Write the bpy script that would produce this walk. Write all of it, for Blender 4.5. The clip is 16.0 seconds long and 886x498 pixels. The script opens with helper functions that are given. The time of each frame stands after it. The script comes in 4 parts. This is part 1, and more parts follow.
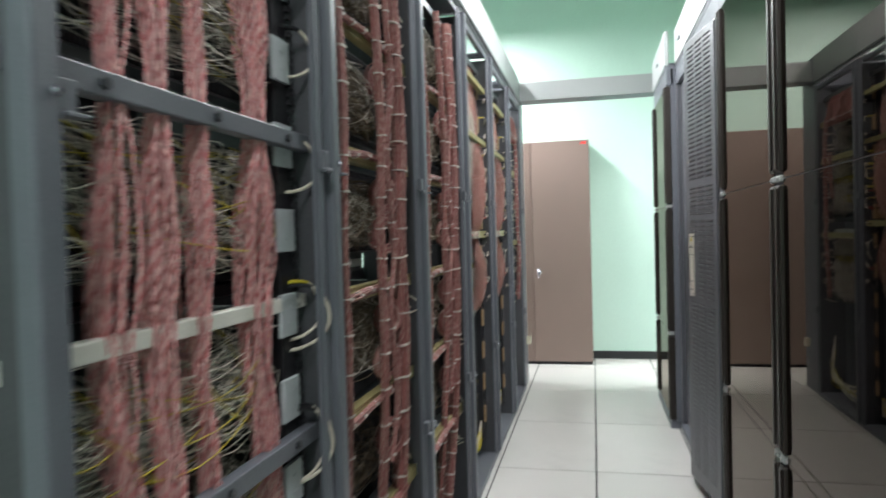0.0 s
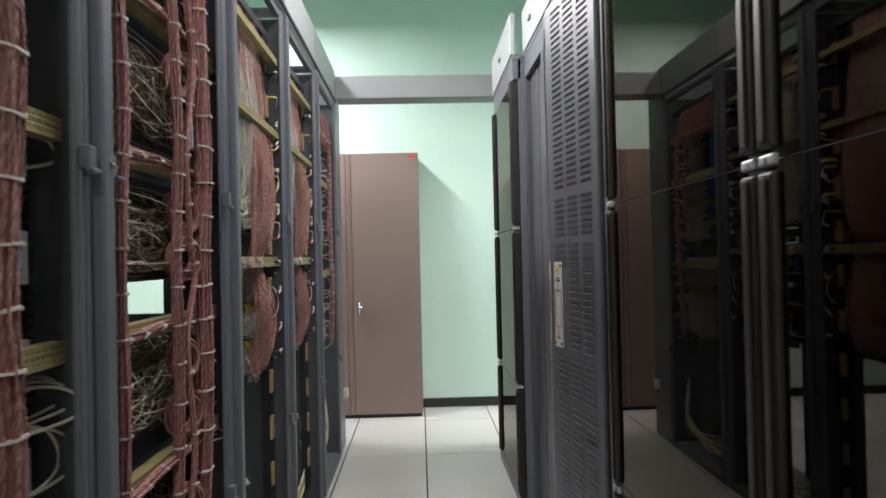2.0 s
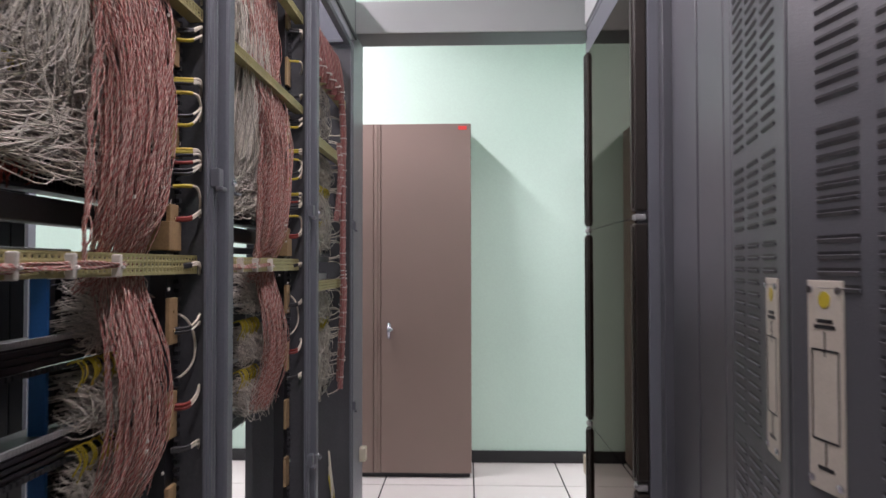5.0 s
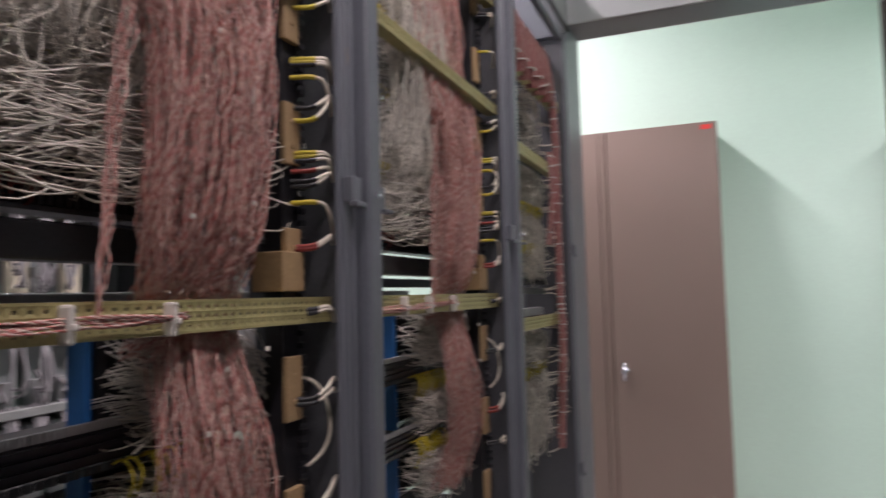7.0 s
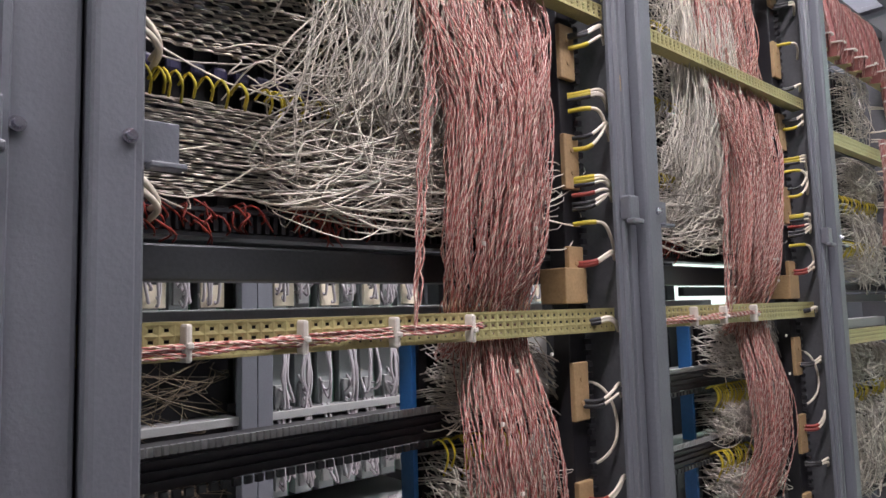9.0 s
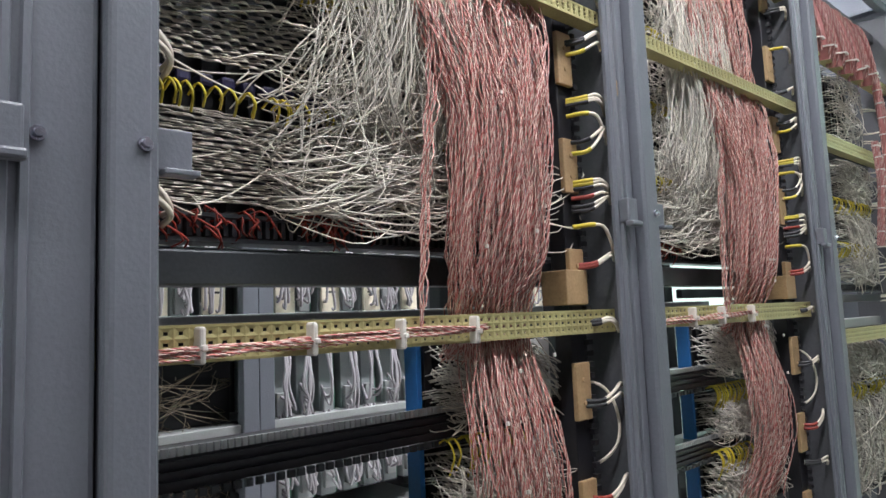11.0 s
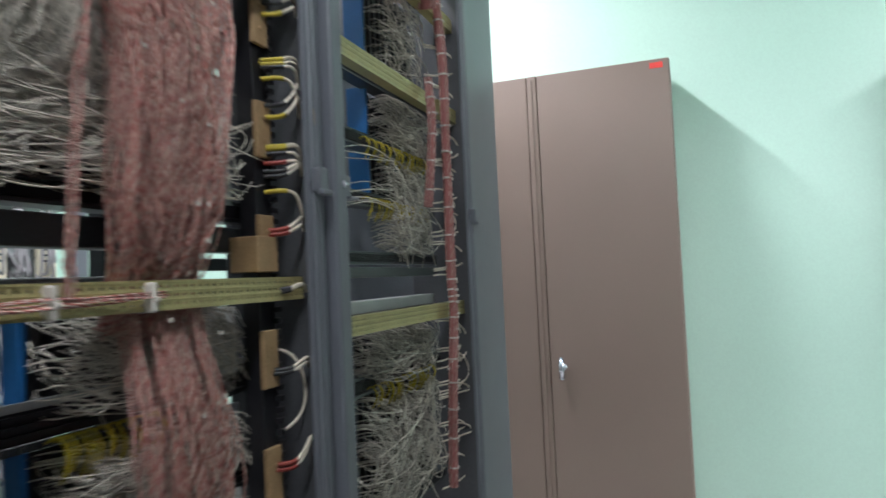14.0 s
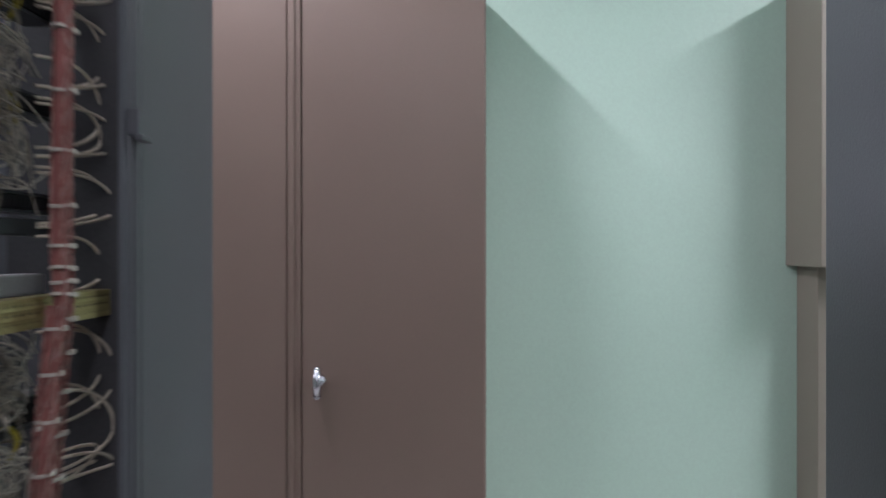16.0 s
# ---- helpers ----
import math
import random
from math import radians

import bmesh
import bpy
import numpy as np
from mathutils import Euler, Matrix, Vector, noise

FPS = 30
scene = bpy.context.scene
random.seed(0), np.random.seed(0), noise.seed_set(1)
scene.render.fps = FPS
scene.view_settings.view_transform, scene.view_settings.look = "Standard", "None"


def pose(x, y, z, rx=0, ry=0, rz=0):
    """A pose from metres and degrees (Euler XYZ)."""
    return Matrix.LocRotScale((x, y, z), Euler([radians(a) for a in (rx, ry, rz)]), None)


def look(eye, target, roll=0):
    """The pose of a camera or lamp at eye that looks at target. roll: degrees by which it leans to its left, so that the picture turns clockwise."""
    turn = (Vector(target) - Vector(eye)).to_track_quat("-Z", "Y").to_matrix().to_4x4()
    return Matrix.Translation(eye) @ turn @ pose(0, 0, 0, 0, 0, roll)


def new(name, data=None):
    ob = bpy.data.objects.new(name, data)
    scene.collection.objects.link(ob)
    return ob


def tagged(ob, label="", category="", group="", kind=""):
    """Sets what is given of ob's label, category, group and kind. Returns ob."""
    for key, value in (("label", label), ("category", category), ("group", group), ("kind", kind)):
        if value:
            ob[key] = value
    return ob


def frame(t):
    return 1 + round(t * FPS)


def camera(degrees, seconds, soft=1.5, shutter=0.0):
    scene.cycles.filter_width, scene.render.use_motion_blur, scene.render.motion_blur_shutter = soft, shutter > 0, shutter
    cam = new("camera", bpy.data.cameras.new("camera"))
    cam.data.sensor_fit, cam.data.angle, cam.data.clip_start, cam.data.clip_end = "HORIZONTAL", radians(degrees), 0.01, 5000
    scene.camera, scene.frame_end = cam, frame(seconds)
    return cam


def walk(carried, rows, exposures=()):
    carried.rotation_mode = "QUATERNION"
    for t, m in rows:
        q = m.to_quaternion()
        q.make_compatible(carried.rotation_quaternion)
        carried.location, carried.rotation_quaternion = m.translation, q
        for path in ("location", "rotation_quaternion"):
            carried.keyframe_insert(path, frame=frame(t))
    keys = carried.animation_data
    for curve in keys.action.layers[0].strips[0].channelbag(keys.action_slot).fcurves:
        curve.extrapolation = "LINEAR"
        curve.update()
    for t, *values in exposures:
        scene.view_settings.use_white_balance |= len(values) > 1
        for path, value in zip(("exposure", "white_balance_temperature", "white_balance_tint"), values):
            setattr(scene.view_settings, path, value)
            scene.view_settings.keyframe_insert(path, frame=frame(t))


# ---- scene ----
cam = camera(66.2, 16.0, shutter=0.5)
EXPOSURES = [(0.0, 0.92, 6300, 8), (1.0, 0.45, 6350, 9), (2.5, 0.42, 6500, 16), (4.2, 0.34, 6500, 26), (6.4, -0.1, 6700, 26), (7.5, 0.4, 6700, 26), (8.5, 0.95, 6600, 24), (10.9, 1.1, 6200, 12), (11.5, 1.2, 6200, 12), (12.0, 1.05, 6150, 11), (13.0, 0.45, 6050, 7), (14.5, 0.3, 6050, 7), (15.5, -0.1, 6100, 13), (16.0, -0.3, 6150, 19)]
PATH = [
    (0, (0.011, 0.073, 1.402), (-0.421, 2.025, 1.354), -1.6),
    (0.5, (-0.003, 0.375, 1.413), (-0.258, 2.359, 1.421), -1.4),
    (1, (0.01, 0.644, 1.41), (-0.148, 2.638, 1.427), -1.4),
    (1.5, (-0.012, 0.982, 1.403), (-0.06, 2.98, 1.468), -1.2),
    (2, (-0.015, 1.233, 1.388), (0.054, 3.232, 1.412), -1.3),
    (2.5, (0.011, 1.531, 1.373), (0.052, 3.531, 1.367), -1.3),
    (3, (0.038, 1.786, 1.376), (0.04, 3.786, 1.352), -1.3),
    (3.5, (0.023, 2.073, 1.363), (-0.014, 4.072, 1.339), -0.9),
    (4, (-0.01, 2.355, 1.378), (-0.04, 4.354, 1.38), -0.8),
    (4.2, (-0.022, 2.426, 1.374), (-0.038, 4.426, 1.375), -0.7),
    (6.3, (-0.066, 3.24, 1.408), (-0.357, 5.214, 1.55), -0.7),
    (6.5, (-0.077, 3.27, 1.402), (-0.422, 5.235, 1.539), -1.4),
    (7, (-0.053, 3.269, 1.404), (-0.795, 5.121, 1.539), -1.4),
    (7.5, (-0.013, 3.266, 1.409), (-1.086, 4.95, 1.521), -1.0),
    (8, (0.022, 3.248, 1.413), (-1.267, 4.77, 1.547), -1.0),
    (8.5, (0.063, 3.206, 1.419), (-1.385, 4.577, 1.574), -1.2),
    (8.7, (0.058, 3.211, 1.415), (-1.423, 4.544, 1.588), -1.4),
    (11, (0.065, 3.19, 1.403), (-1.411, 4.524, 1.603), -2.3),
    (11.5, (0.078, 3.193, 1.414), (-1.151, 4.765, 1.552), -1.8),
    (12, (0.001, 3.268, 1.402), (-0.833, 5.08, 1.537), -3.6),
    (12.5, (-0.032, 3.395, 1.384), (-0.698, 5.279, 1.448), -3.6),
    (13, (-0.017, 3.66, 1.395), (-0.695, 5.541, 1.469), -3.3),
    (13.5, (0.031, 3.853, 1.402), (-0.7, 5.712, 1.503), -2.7),
    (14, (0.016, 4.074, 1.393), (-0.66, 5.955, 1.476), -2.6),
    (14.5, (-0.043, 4.333, 1.398), (-0.532, 6.271, 1.479), -2.5),
    (15, (-0.058, 4.517, 1.374), (-0.416, 6.485, 1.396), -2.0),
    (15.5, (-0.074, 4.76, 1.377), (-0.291, 6.748, 1.404), -1.6),
    (16, (-0.089, 5.016, 1.383), (-0.145, 7.015, 1.381), -0.0),
]
walk(cam, [(t, look(eye, target, roll)) for t, eye, target, roll in PATH], EXPOSURES)

# ---- world, lamps, exposure ----
world = bpy.data.worlds.new("world")
scene.world = world
world.use_nodes = True
world.node_tree.nodes["Background"].inputs[0].default_value = (0.5, 0.55, 0.6, 1)
world.node_tree.nodes["Background"].inputs[1].default_value = 0.02
# fluorescent fittings: centre x, y, z, turn, watts; along the aisles, and across them near the end wall
LAMPS = [(0.0, -0.5, 3.42, 90, 23), (0.0, 2.7, 3.0, 90, 11), (0.0, 4.2, 3.1, 90, 19), (-1.3, 6.05, 3.6, 90, 92), (2.1, 6.35, 2.92, 90, 58), (-1.9, 1.6, 3.12, 90, 4), (-1.9, 4.0, 3.12, 90, 5), (-3.6, 6.0, 3.12, 0, 30)]
for lx, ly, lz, turn, watts in LAMPS:
    light = bpy.data.lights.new("fluorescent_light", "AREA")
    light.shape, light.size, light.size_y = "RECTANGLE", 1.45, 0.13
    light.energy, light.color = watts, (1.0, 0.97, 0.985)
    new("fluorescent_light", light).matrix_world = pose(lx, ly, lz - 0.035, 0, 0, turn)


# ---- materials ----
def material(name, base, rough=0.5, metal=0.0, vary=0.15, scale=8.0, grain=120.0, bump=0.1, island=0.0, obj=0.0, spec=0.5, stain=0.0):
    m = bpy.data.materials.new(name)
    m.use_nodes = True
    nt = m.node_tree
    n, ln = nt.nodes, nt.links
    b = n["Principled BSDF"]
    b.inputs["Metallic"].default_value = metal
    b.inputs["Specular IOR Level"].default_value = spec
    co = n.new("ShaderNodeTexCoord")
    big = n.new("ShaderNodeTexNoise")
    big.inputs["Scale"].default_value, big.inputs["Detail"].default_value = scale, 5
    fine = n.new("ShaderNodeTexNoise")
    fine.inputs["Scale"].default_value, fine.inputs["Detail"].default_value = grain, 3
    ln.new(co.outputs["Object"], big.inputs["Vector"])
    ln.new(co.outputs["Object"], fine.inputs["Vector"])
    add = n.new("ShaderNodeMath")
    add.operation = "ADD"
    ln.new(big.outputs["Fac"], add.inputs[0])
    ln.new(fine.outputs["Fac"], add.inputs[1])
    val = n.new("ShaderNodeMapRange")
    val.inputs["From Min"].default_value, val.inputs["From Max"].default_value = 0.6, 1.4
    val.inputs["To Min"].default_value, val.inputs["To Max"].default_value = 1 - vary, 1 + vary
    ln.new(add.outputs[0], val.inputs["Value"])
    last = val.outputs["Result"]
    for amount, node, out in ((island, "ShaderNodeNewGeometry", "Random Per Island"), (obj, "ShaderNodeObjectInfo", "Random")):
        if amount:
            src = n.new(node)
            rng = n.new("ShaderNodeMapRange")
            rng.inputs["To Min"].default_value, rng.inputs["To Max"].default_value = 1 - amount, 1 + amount
            ln.new(src.outputs[out], rng.inputs["Value"])
            mul = n.new("ShaderNodeMath")
            mul.operation = "MULTIPLY"
            ln.new(last, mul.inputs[0])
            ln.new(rng.outputs["Result"], mul.inputs[1])
            last = mul.outputs[0]
    if stain:
        st = n.new("ShaderNodeTexNoise")
        st.inputs["Scale"].default_value, st.inputs["Detail"].default_value, st.inputs["Roughness"].default_value = scale * 0.35, 8, 0.7
        ln.new(co.outputs["Object"], st.inputs["Vector"])
        sr = n.new("ShaderNodeMapRange")
        sr.inputs["From Min"].default_value, sr.inputs["From Max"].default_value = 0.56, 0.75
        sr.inputs["To Min"].default_value, sr.inputs["To Max"].default_value = 1, 1 - stain
        ln.new(st.outputs["Fac"], sr.inputs["Value"])
        mul = n.new("ShaderNodeMath")
        mul.operation = "MULTIPLY"
        ln.new(last, mul.inputs[0])
        ln.new(sr.outputs["Result"], mul.inputs[1])
        last = mul.outputs[0]
    mix = n.new("ShaderNodeVectorMath")
    mix.operation = "SCALE"
    mix.inputs[0].default_value = base
    ln.new(last, mix.inputs["Scale"])
    ln.new(mix.outputs[0], b.inputs["Base Color"])
    rr = n.new("ShaderNodeMapRange")
    rr.inputs["To Min"].default_value, rr.inputs["To Max"].default_value = max(0.02, rough - 0.1), min(1, rough + 0.1)
    ln.new(big.outputs["Fac"], rr.inputs["Value"])
    ln.new(rr.outputs["Result"], b.inputs["Roughness"])
    if bump:
        bp = n.new("ShaderNodeBump")
        bp.inputs["Strength"].default_value, bp.inputs["Distance"].default_value = bump, 0.002
        ln.new(fine.outputs["Fac"], bp.inputs["Height"])
        ln.new(bp.outputs[0], b.inputs["Normal"])
    return m


M_RACK = material("hammered_grey_paint", (0.138, 0.147, 0.17), 0.38, 0, 0.1, 5, 210, 0.3)
M_FASCIA = material("pale_grey_paint", (0.42, 0.44, 0.44), 0.45, 0, 0.06, 4, 200, 0.1)
# rack grey darkened: shade on the racks' inner panels is put into its colour
M_INNER = material("shaded_grey_panel", (0.07, 0.072, 0.08), 0.5, 0, 0.2, 6, 150, 0.2)
M_DOOR = material("charcoal_paint", (0.085, 0.088, 0.1), 0.38, 0, 0.1, 5, 260, 0.25)
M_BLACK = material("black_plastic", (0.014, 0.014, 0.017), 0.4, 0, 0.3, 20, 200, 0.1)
M_RAIL = material("dark_rail", (0.05, 0.055, 0.06), 0.35, 0.4, 0.2, 10, 200, 0.1)
M_ZINC = material("zinc_rail", (0.42, 0.43, 0.43), 0.42, 0.5, 0.15, 12, 200, 0.1)
M_YELLOWBAR = material("olive_passivated_bar", (0.42, 0.37, 0.17), 0.42, 0.35, 0.22, 14, 180, 0.15)
M_WHITEBAR = material("white_bar", (0.72, 0.7, 0.64), 0.45, 0, 0.12, 10, 150, 0.1)
M_TAN = material("tan_block", (0.34, 0.225, 0.115), 0.6, 0, 0.2, 25, 200, 0.2, obj=0.15)
M_PALE = material("pale_block", (0.45, 0.48, 0.5), 0.5, 0, 0.12, 20, 200, 0.1, obj=0.1)
M_BLUE = material("blue_plate", (0.02, 0.13, 0.36), 0.4, 0, 0.15, 10, 200, 0.1)
M_BEIGE = material("beige_wire", (0.56, 0.52, 0.45), 0.5, 0, 0.15, 20, 300, 0.0, island=0.35)
M_OLIVE = material("olive_wire", (0.145, 0.112, 0.07), 0.55, 0, 0.2, 20, 300, 0.0, island=0.45)
M_RED = material("red_strand", (0.45, 0.14, 0.12), 0.55, 0, 0.15, 20, 300, 0.0, island=0.3)
M_PINKW = material("pale_pink_strand", (0.69, 0.52, 0.45), 0.55, 0, 0.15, 20, 300, 0.0, island=0.25)
M_FORM = material("dusty_pink_strand", (0.32, 0.12, 0.11), 0.6, 0, 0.25, 20, 300, 0.0, island=0.25)
M_FORMW = material("pale_dusty_strand", (0.46, 0.28, 0.25), 0.6, 0, 0.2, 20, 300, 0.0, island=0.2)
# pink strands of the hanks, brightened: local light on them is put into colour
M_HANK = material("lit_pink_strand", (0.56, 0.19, 0.19), 0.55, 0, 0.15, 20, 300, 0.0, island=0.25)
M_HANKW = material("lit_pale_pink_strand", (0.75, 0.5, 0.48), 0.55, 0, 0.15, 20, 300, 0.0, island=0.2)
M_YWIRE = material("yellow_wire", (0.5, 0.4, 0.03), 0.45, 0, 0.15, 20, 300, 0.0, island=0.2)
M_NAVY = material("navy_connector", (0.02, 0.018, 0.06), 0.4, 0, 0.2, 20, 300, 0.0, island=0.3)
M_REDWIRE = material("red_wire", (0.26, 0.03, 0.02), 0.45, 0, 0.15, 20, 300, 0.0, island=0.3)
M_CABLE = material("cream_cable", (0.66, 0.6, 0.5), 0.45, 0, 0.1, 15, 200, 0.0, island=0.15)
M_GREYCABLE = material("grey_cable", (0.38, 0.36, 0.38), 0.5, 0, 0.1, 15, 200, 0.0, island=0.2)
M_TIE = material("white_tie", (0.64, 0.6, 0.55), 0.45, 0, 0.1, 15, 200, 0.0)
M_CABINET = material("brown_cabinet_paint", (0.22, 0.16, 0.134), 0.4, 0, 0.05, 3, 300, 0.15)
M_CABSIDE = material("tan_box_paint", (0.26, 0.225, 0.19), 0.5, 0, 0.06, 3, 300, 0.15)
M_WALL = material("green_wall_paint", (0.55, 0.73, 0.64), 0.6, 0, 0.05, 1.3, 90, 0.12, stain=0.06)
# the walls' green; the ceiling's lower light is put into this darker colour
M_CEIL = material("shaded_green_ceiling", (0.4, 0.62, 0.5), 0.7, 0, 0.04, 1.0, 60, 0.1)
M_TILE = material("floor_tile", (0.7, 0.67, 0.65), 0.36, 0, 0.06, 3, 160, 0.05, obj=0.04, stain=0.12)
M_JOINT = material("tile_joint", (0.03, 0.028, 0.028), 0.7, 0, 0.2, 5, 100, 0.1)
M_SKIRT = material("black_skirting", (0.015, 0.016, 0.018), 0.4, 0, 0.2, 5, 100, 0.05)
M_CHROME = material("chrome", (0.55, 0.55, 0.62), 0.25, 1.0, 0.05, 10, 100, 0.0)
M_BRONZE = material("bronze_trim", (0.03, 0.024, 0.02), 0.42, 0.3, 0.2, 10, 100, 0.05)
M_CREAM = material("cream_plastic", (0.7, 0.64, 0.5), 0.45, 0, 0.08, 10, 100, 0.0)
M_REDLABEL = material("red_label", (0.75, 0.06, 0.05), 0.5, 0, 0.08, 30, 200, 0.0)
M_YELLOW = material("yellow_cloth", (0.75, 0.45, 0.01), 0.7, 0, 0.1, 6, 200, 0.1)
M_EXT = material("red_enamel", (0.55, 0.02, 0.015), 0.25, 0, 0.08, 8, 100, 0.0)
M_BOARD = material("green_board", (0.03, 0.13, 0.07), 0.45, 0, 0.2, 20, 200, 0.0)
M_MODULE = material("grey_module", (0.3, 0.33, 0.33), 0.5, 0, 0.12, 10, 200, 0.05, obj=0.15)
M_PLATE = material("cream_plate", (0.55, 0.5, 0.43), 0.45, 0, 0.1, 20, 200, 0.0)
M_PAPER = material("paper", (0.7, 0.7, 0.68), 0.7, 0, 0.06, 12, 100, 0.0)
M_LAMPBODY = material("white_enamel", (0.75, 0.76, 0.75), 0.4, 0, 0.05, 5, 100, 0.0)

M_TUBE = bpy.data.materials.new("glowing_tube")
M_TUBE.use_nodes = True
M_TUBE.node_tree.nodes["Principled BSDF"].inputs["Emission Color"].default_value = (1, 0.97, 0.92, 1)
M_TUBE.node_tree.nodes["Principled BSDF"].inputs["Emission Strength"].default_value = 6.0

M_GLASS = bpy.data.materials.new("smoked_bronze_glass")
M_GLASS.use_nodes = True
g_tree = M_GLASS.node_tree
g_tree.nodes.remove(g_tree.nodes["Principled BSDF"])
g_thru, g_gloss = g_tree.nodes.new("ShaderNodeBsdfTransparent"), g_tree.nodes.new("ShaderNodeBsdfGlossy")
g_mix, g_fres = g_tree.nodes.new("ShaderNodeMixShader"), g_tree.nodes.new("ShaderNodeFresnel")
g_thru.inputs[0].default_value = (0.2, 0.165, 0.14, 1)
g_gloss.inputs["Color"].default_value = (0.66, 0.6, 0.55, 1)
g_gloss.inputs["Roughness"].default_value = 0.02
g_fres.inputs["IOR"].default_value = 1.55
g_tree.links.new(g_fres.outputs[0], g_mix.inputs[0])
g_tree.links.new(g_thru.outputs[0], g_mix.inputs[1])
g_tree.links.new(g_gloss.outputs[0], g_mix.inputs[2])
g_tree.links.new(g_mix.outputs[0], g_tree.nodes["Material Output"].inputs[0])


# ---- builders ----
def empty(name, x, y, z, label, category, group="", kind="", turn=0):
    ob = new(name)
    ob.empty_display_size = 0.1
    ob.matrix_world = pose(x, y, z, 0, 0, turn)
    return tagged(ob, label, category, group, kind)


def mesh_object(name, me, mats, parent=None, label=""):
    for m in (mats if isinstance(mats, (list, tuple)) else [mats]):
        me.materials.append(m)
    ob = new(name, me)
    if parent is not None:
        ob.parent = parent
        if parent.parent is None:
            ob.matrix_parent_inverse = parent.matrix_basis.inverted()
    if label:
        ob["label"] = label
    return ob


def part(name, bm, mat, parent=None, label="", smooth=False):
    """A bmesh in world coordinates as one mesh, under its thing."""
    me = bpy.data.meshes.new(name)
    if smooth:
        for f in bm.faces:
            f.smooth = True
    bm.to_mesh(me)
    bm.free()
    return mesh_object(name, me, mat, parent, label)


def add_box(bm, x0, x1, y0, y1, z0, z1, bevel=0.0, mat=0):
    made = bmesh.ops.create_cube(bm, size=1, matrix=Matrix.Translation(((x0 + x1) / 2, (y0 + y1) / 2, (z0 + z1) / 2)) @ Matrix.Diagonal((abs(x1 - x0), abs(y1 - y0), abs(z1 - z0), 1)))
    faces = {f for v in made["verts"] for f in v.link_faces}
    for f in faces:
        f.material_index = mat
    if bevel:
        edges = {e for v in made["verts"] for e in v.link_edges}
        bmesh.ops.bevel(bm, geom=list(edges), offset=bevel, segments=2, affect="EDGES", profile=0.5)
    return made["verts"]


def box(name, x0, x1, y0, y1, z0, z1, mat, parent=None, label="", bevel=0.003):
    bm = bmesh.new()
    add_box(bm, x0, x1, y0, y1, z0, z1, bevel)
    return part(name, bm, mat, parent, label)


def add_cyl(bm, a, b, r, seg=16, r2=None):
    a, b = Vector(a), Vector(b)
    d = b - a
    m = Matrix.Translation((a + b) / 2) @ d.to_track_quat("Z", "Y").to_matrix().to_4x4()
    return bmesh.ops.create_cone(bm, cap_ends=True, segments=seg, radius1=r, radius2=r if r2 is None else r2, depth=d.length, matrix=m)["verts"]


def spline(points, n):
    """n points on a Catmull-Rom curve through the given ones."""
    p = np.asarray(points, float)
    p = np.vstack([2 * p[0] - p[1], p, 2 * p[-1] - p[-2]])
    u = np.linspace(0, len(p) - 3 - 1e-9, n)
    i = u.astype(int)
    f = (u - i)[:, None]
    a, b, c, d = p[i], p[i + 1], p[i + 2], p[i + 3]
    return 0.5 * (2 * b + (c - a) * f + (2 * a - 5 * b + 4 * c - d) * f ** 2 + (3 * b - a - 3 * c + d) * f ** 3)


class Tubes:
    """Many thin round wires in one mesh."""

    def __init__(self):
        self.v, self.f, self.m, self.n = [], [], [], 0

    def add(self, p, r, sides=4, mat=0):
        k = len(p)
        t = np.gradient(p, axis=0)
        t /= np.linalg.norm(t, axis=1)[:, None] + 1e-9
        ref = np.array((0.31, 0.22, 0.92)) if abs(t[:, 2]).mean() < 0.7 else np.array((0.83, 0.55, 0.1))
        s = np.cross(t, ref)
        s /= np.linalg.norm(s, axis=1)[:, None] + 1e-9
        w = np.cross(t, s)
        ang = np.arange(sides) * 2 * math.pi / sides
        ring = p[:, None, :] + r * (s[:, None, :] * np.cos(ang)[None, :, None] + w[:, None, :] * np.sin(ang)[None, :, None])
        self.v.append(ring.reshape(-1, 3))
        i = (np.arange(k - 1) * sides)[:, None]
        j = np.arange(sides)[None, :]
        q = np.stack([i + j, i + (j + 1) % sides, i + sides + (j + 1) % sides, i + sides + j], -1).reshape(-1, 4) + self.n
        self.f.append(q)
        self.m.append(np.full(len(q), mat))
        self.n += k * sides

    def twisted(self, p, r, pitch, sides=3, mats=(0, 1)):
        """A pair of strands wound round the curve p (dense points)."""
        step = np.linalg.norm(np.diff(p, axis=0), axis=1)
        s = np.concatenate([[0], np.cumsum(step)])
        n = max(8, int(s[-1] / pitch * 3))
        u = np.linspace(0, s[-1], n)
        q = np.stack([np.interp(u, s, p[:, c]) for c in range(3)], 1)
        t = np.gradient(q, axis=0)
        t /= np.linalg.norm(t, axis=1)[:, None] + 1e-9
        a = np.cross(t, (1.0, 0.12, 0.07))
        a /= np.linalg.norm(a, axis=1)[:, None] + 1e-9
        b = np.cross(t, a)
        ph = u / pitch * 2 * math.pi + random.random() * 6
        off = r * 0.95 * (a * np.cos(ph)[:, None] + b * np.sin(ph)[:, None])
        self.add(q + off, r, sides, mats[0])
        self.add(q - off, r, sides, mats[1])

    def finish(self, name, mats, parent=None, label="", stuff=True):
        v, f, m = np.concatenate(self.v), np.concatenate(self.f), np.concatenate(self.m)
        me = bpy.data.meshes.new(name)
        me.from_pydata(v, [], f.tolist())
        me.polygons.foreach_set("material_index", m.astype(np.int32))
        me.polygons.foreach_set("use_smooth", np.ones(len(f), bool))
        me.update()
        ob = mesh_object(name, me, mats, parent, label)
        if stuff:
            ob["kind"] = "stuff"
        return ob


R = random.uniform

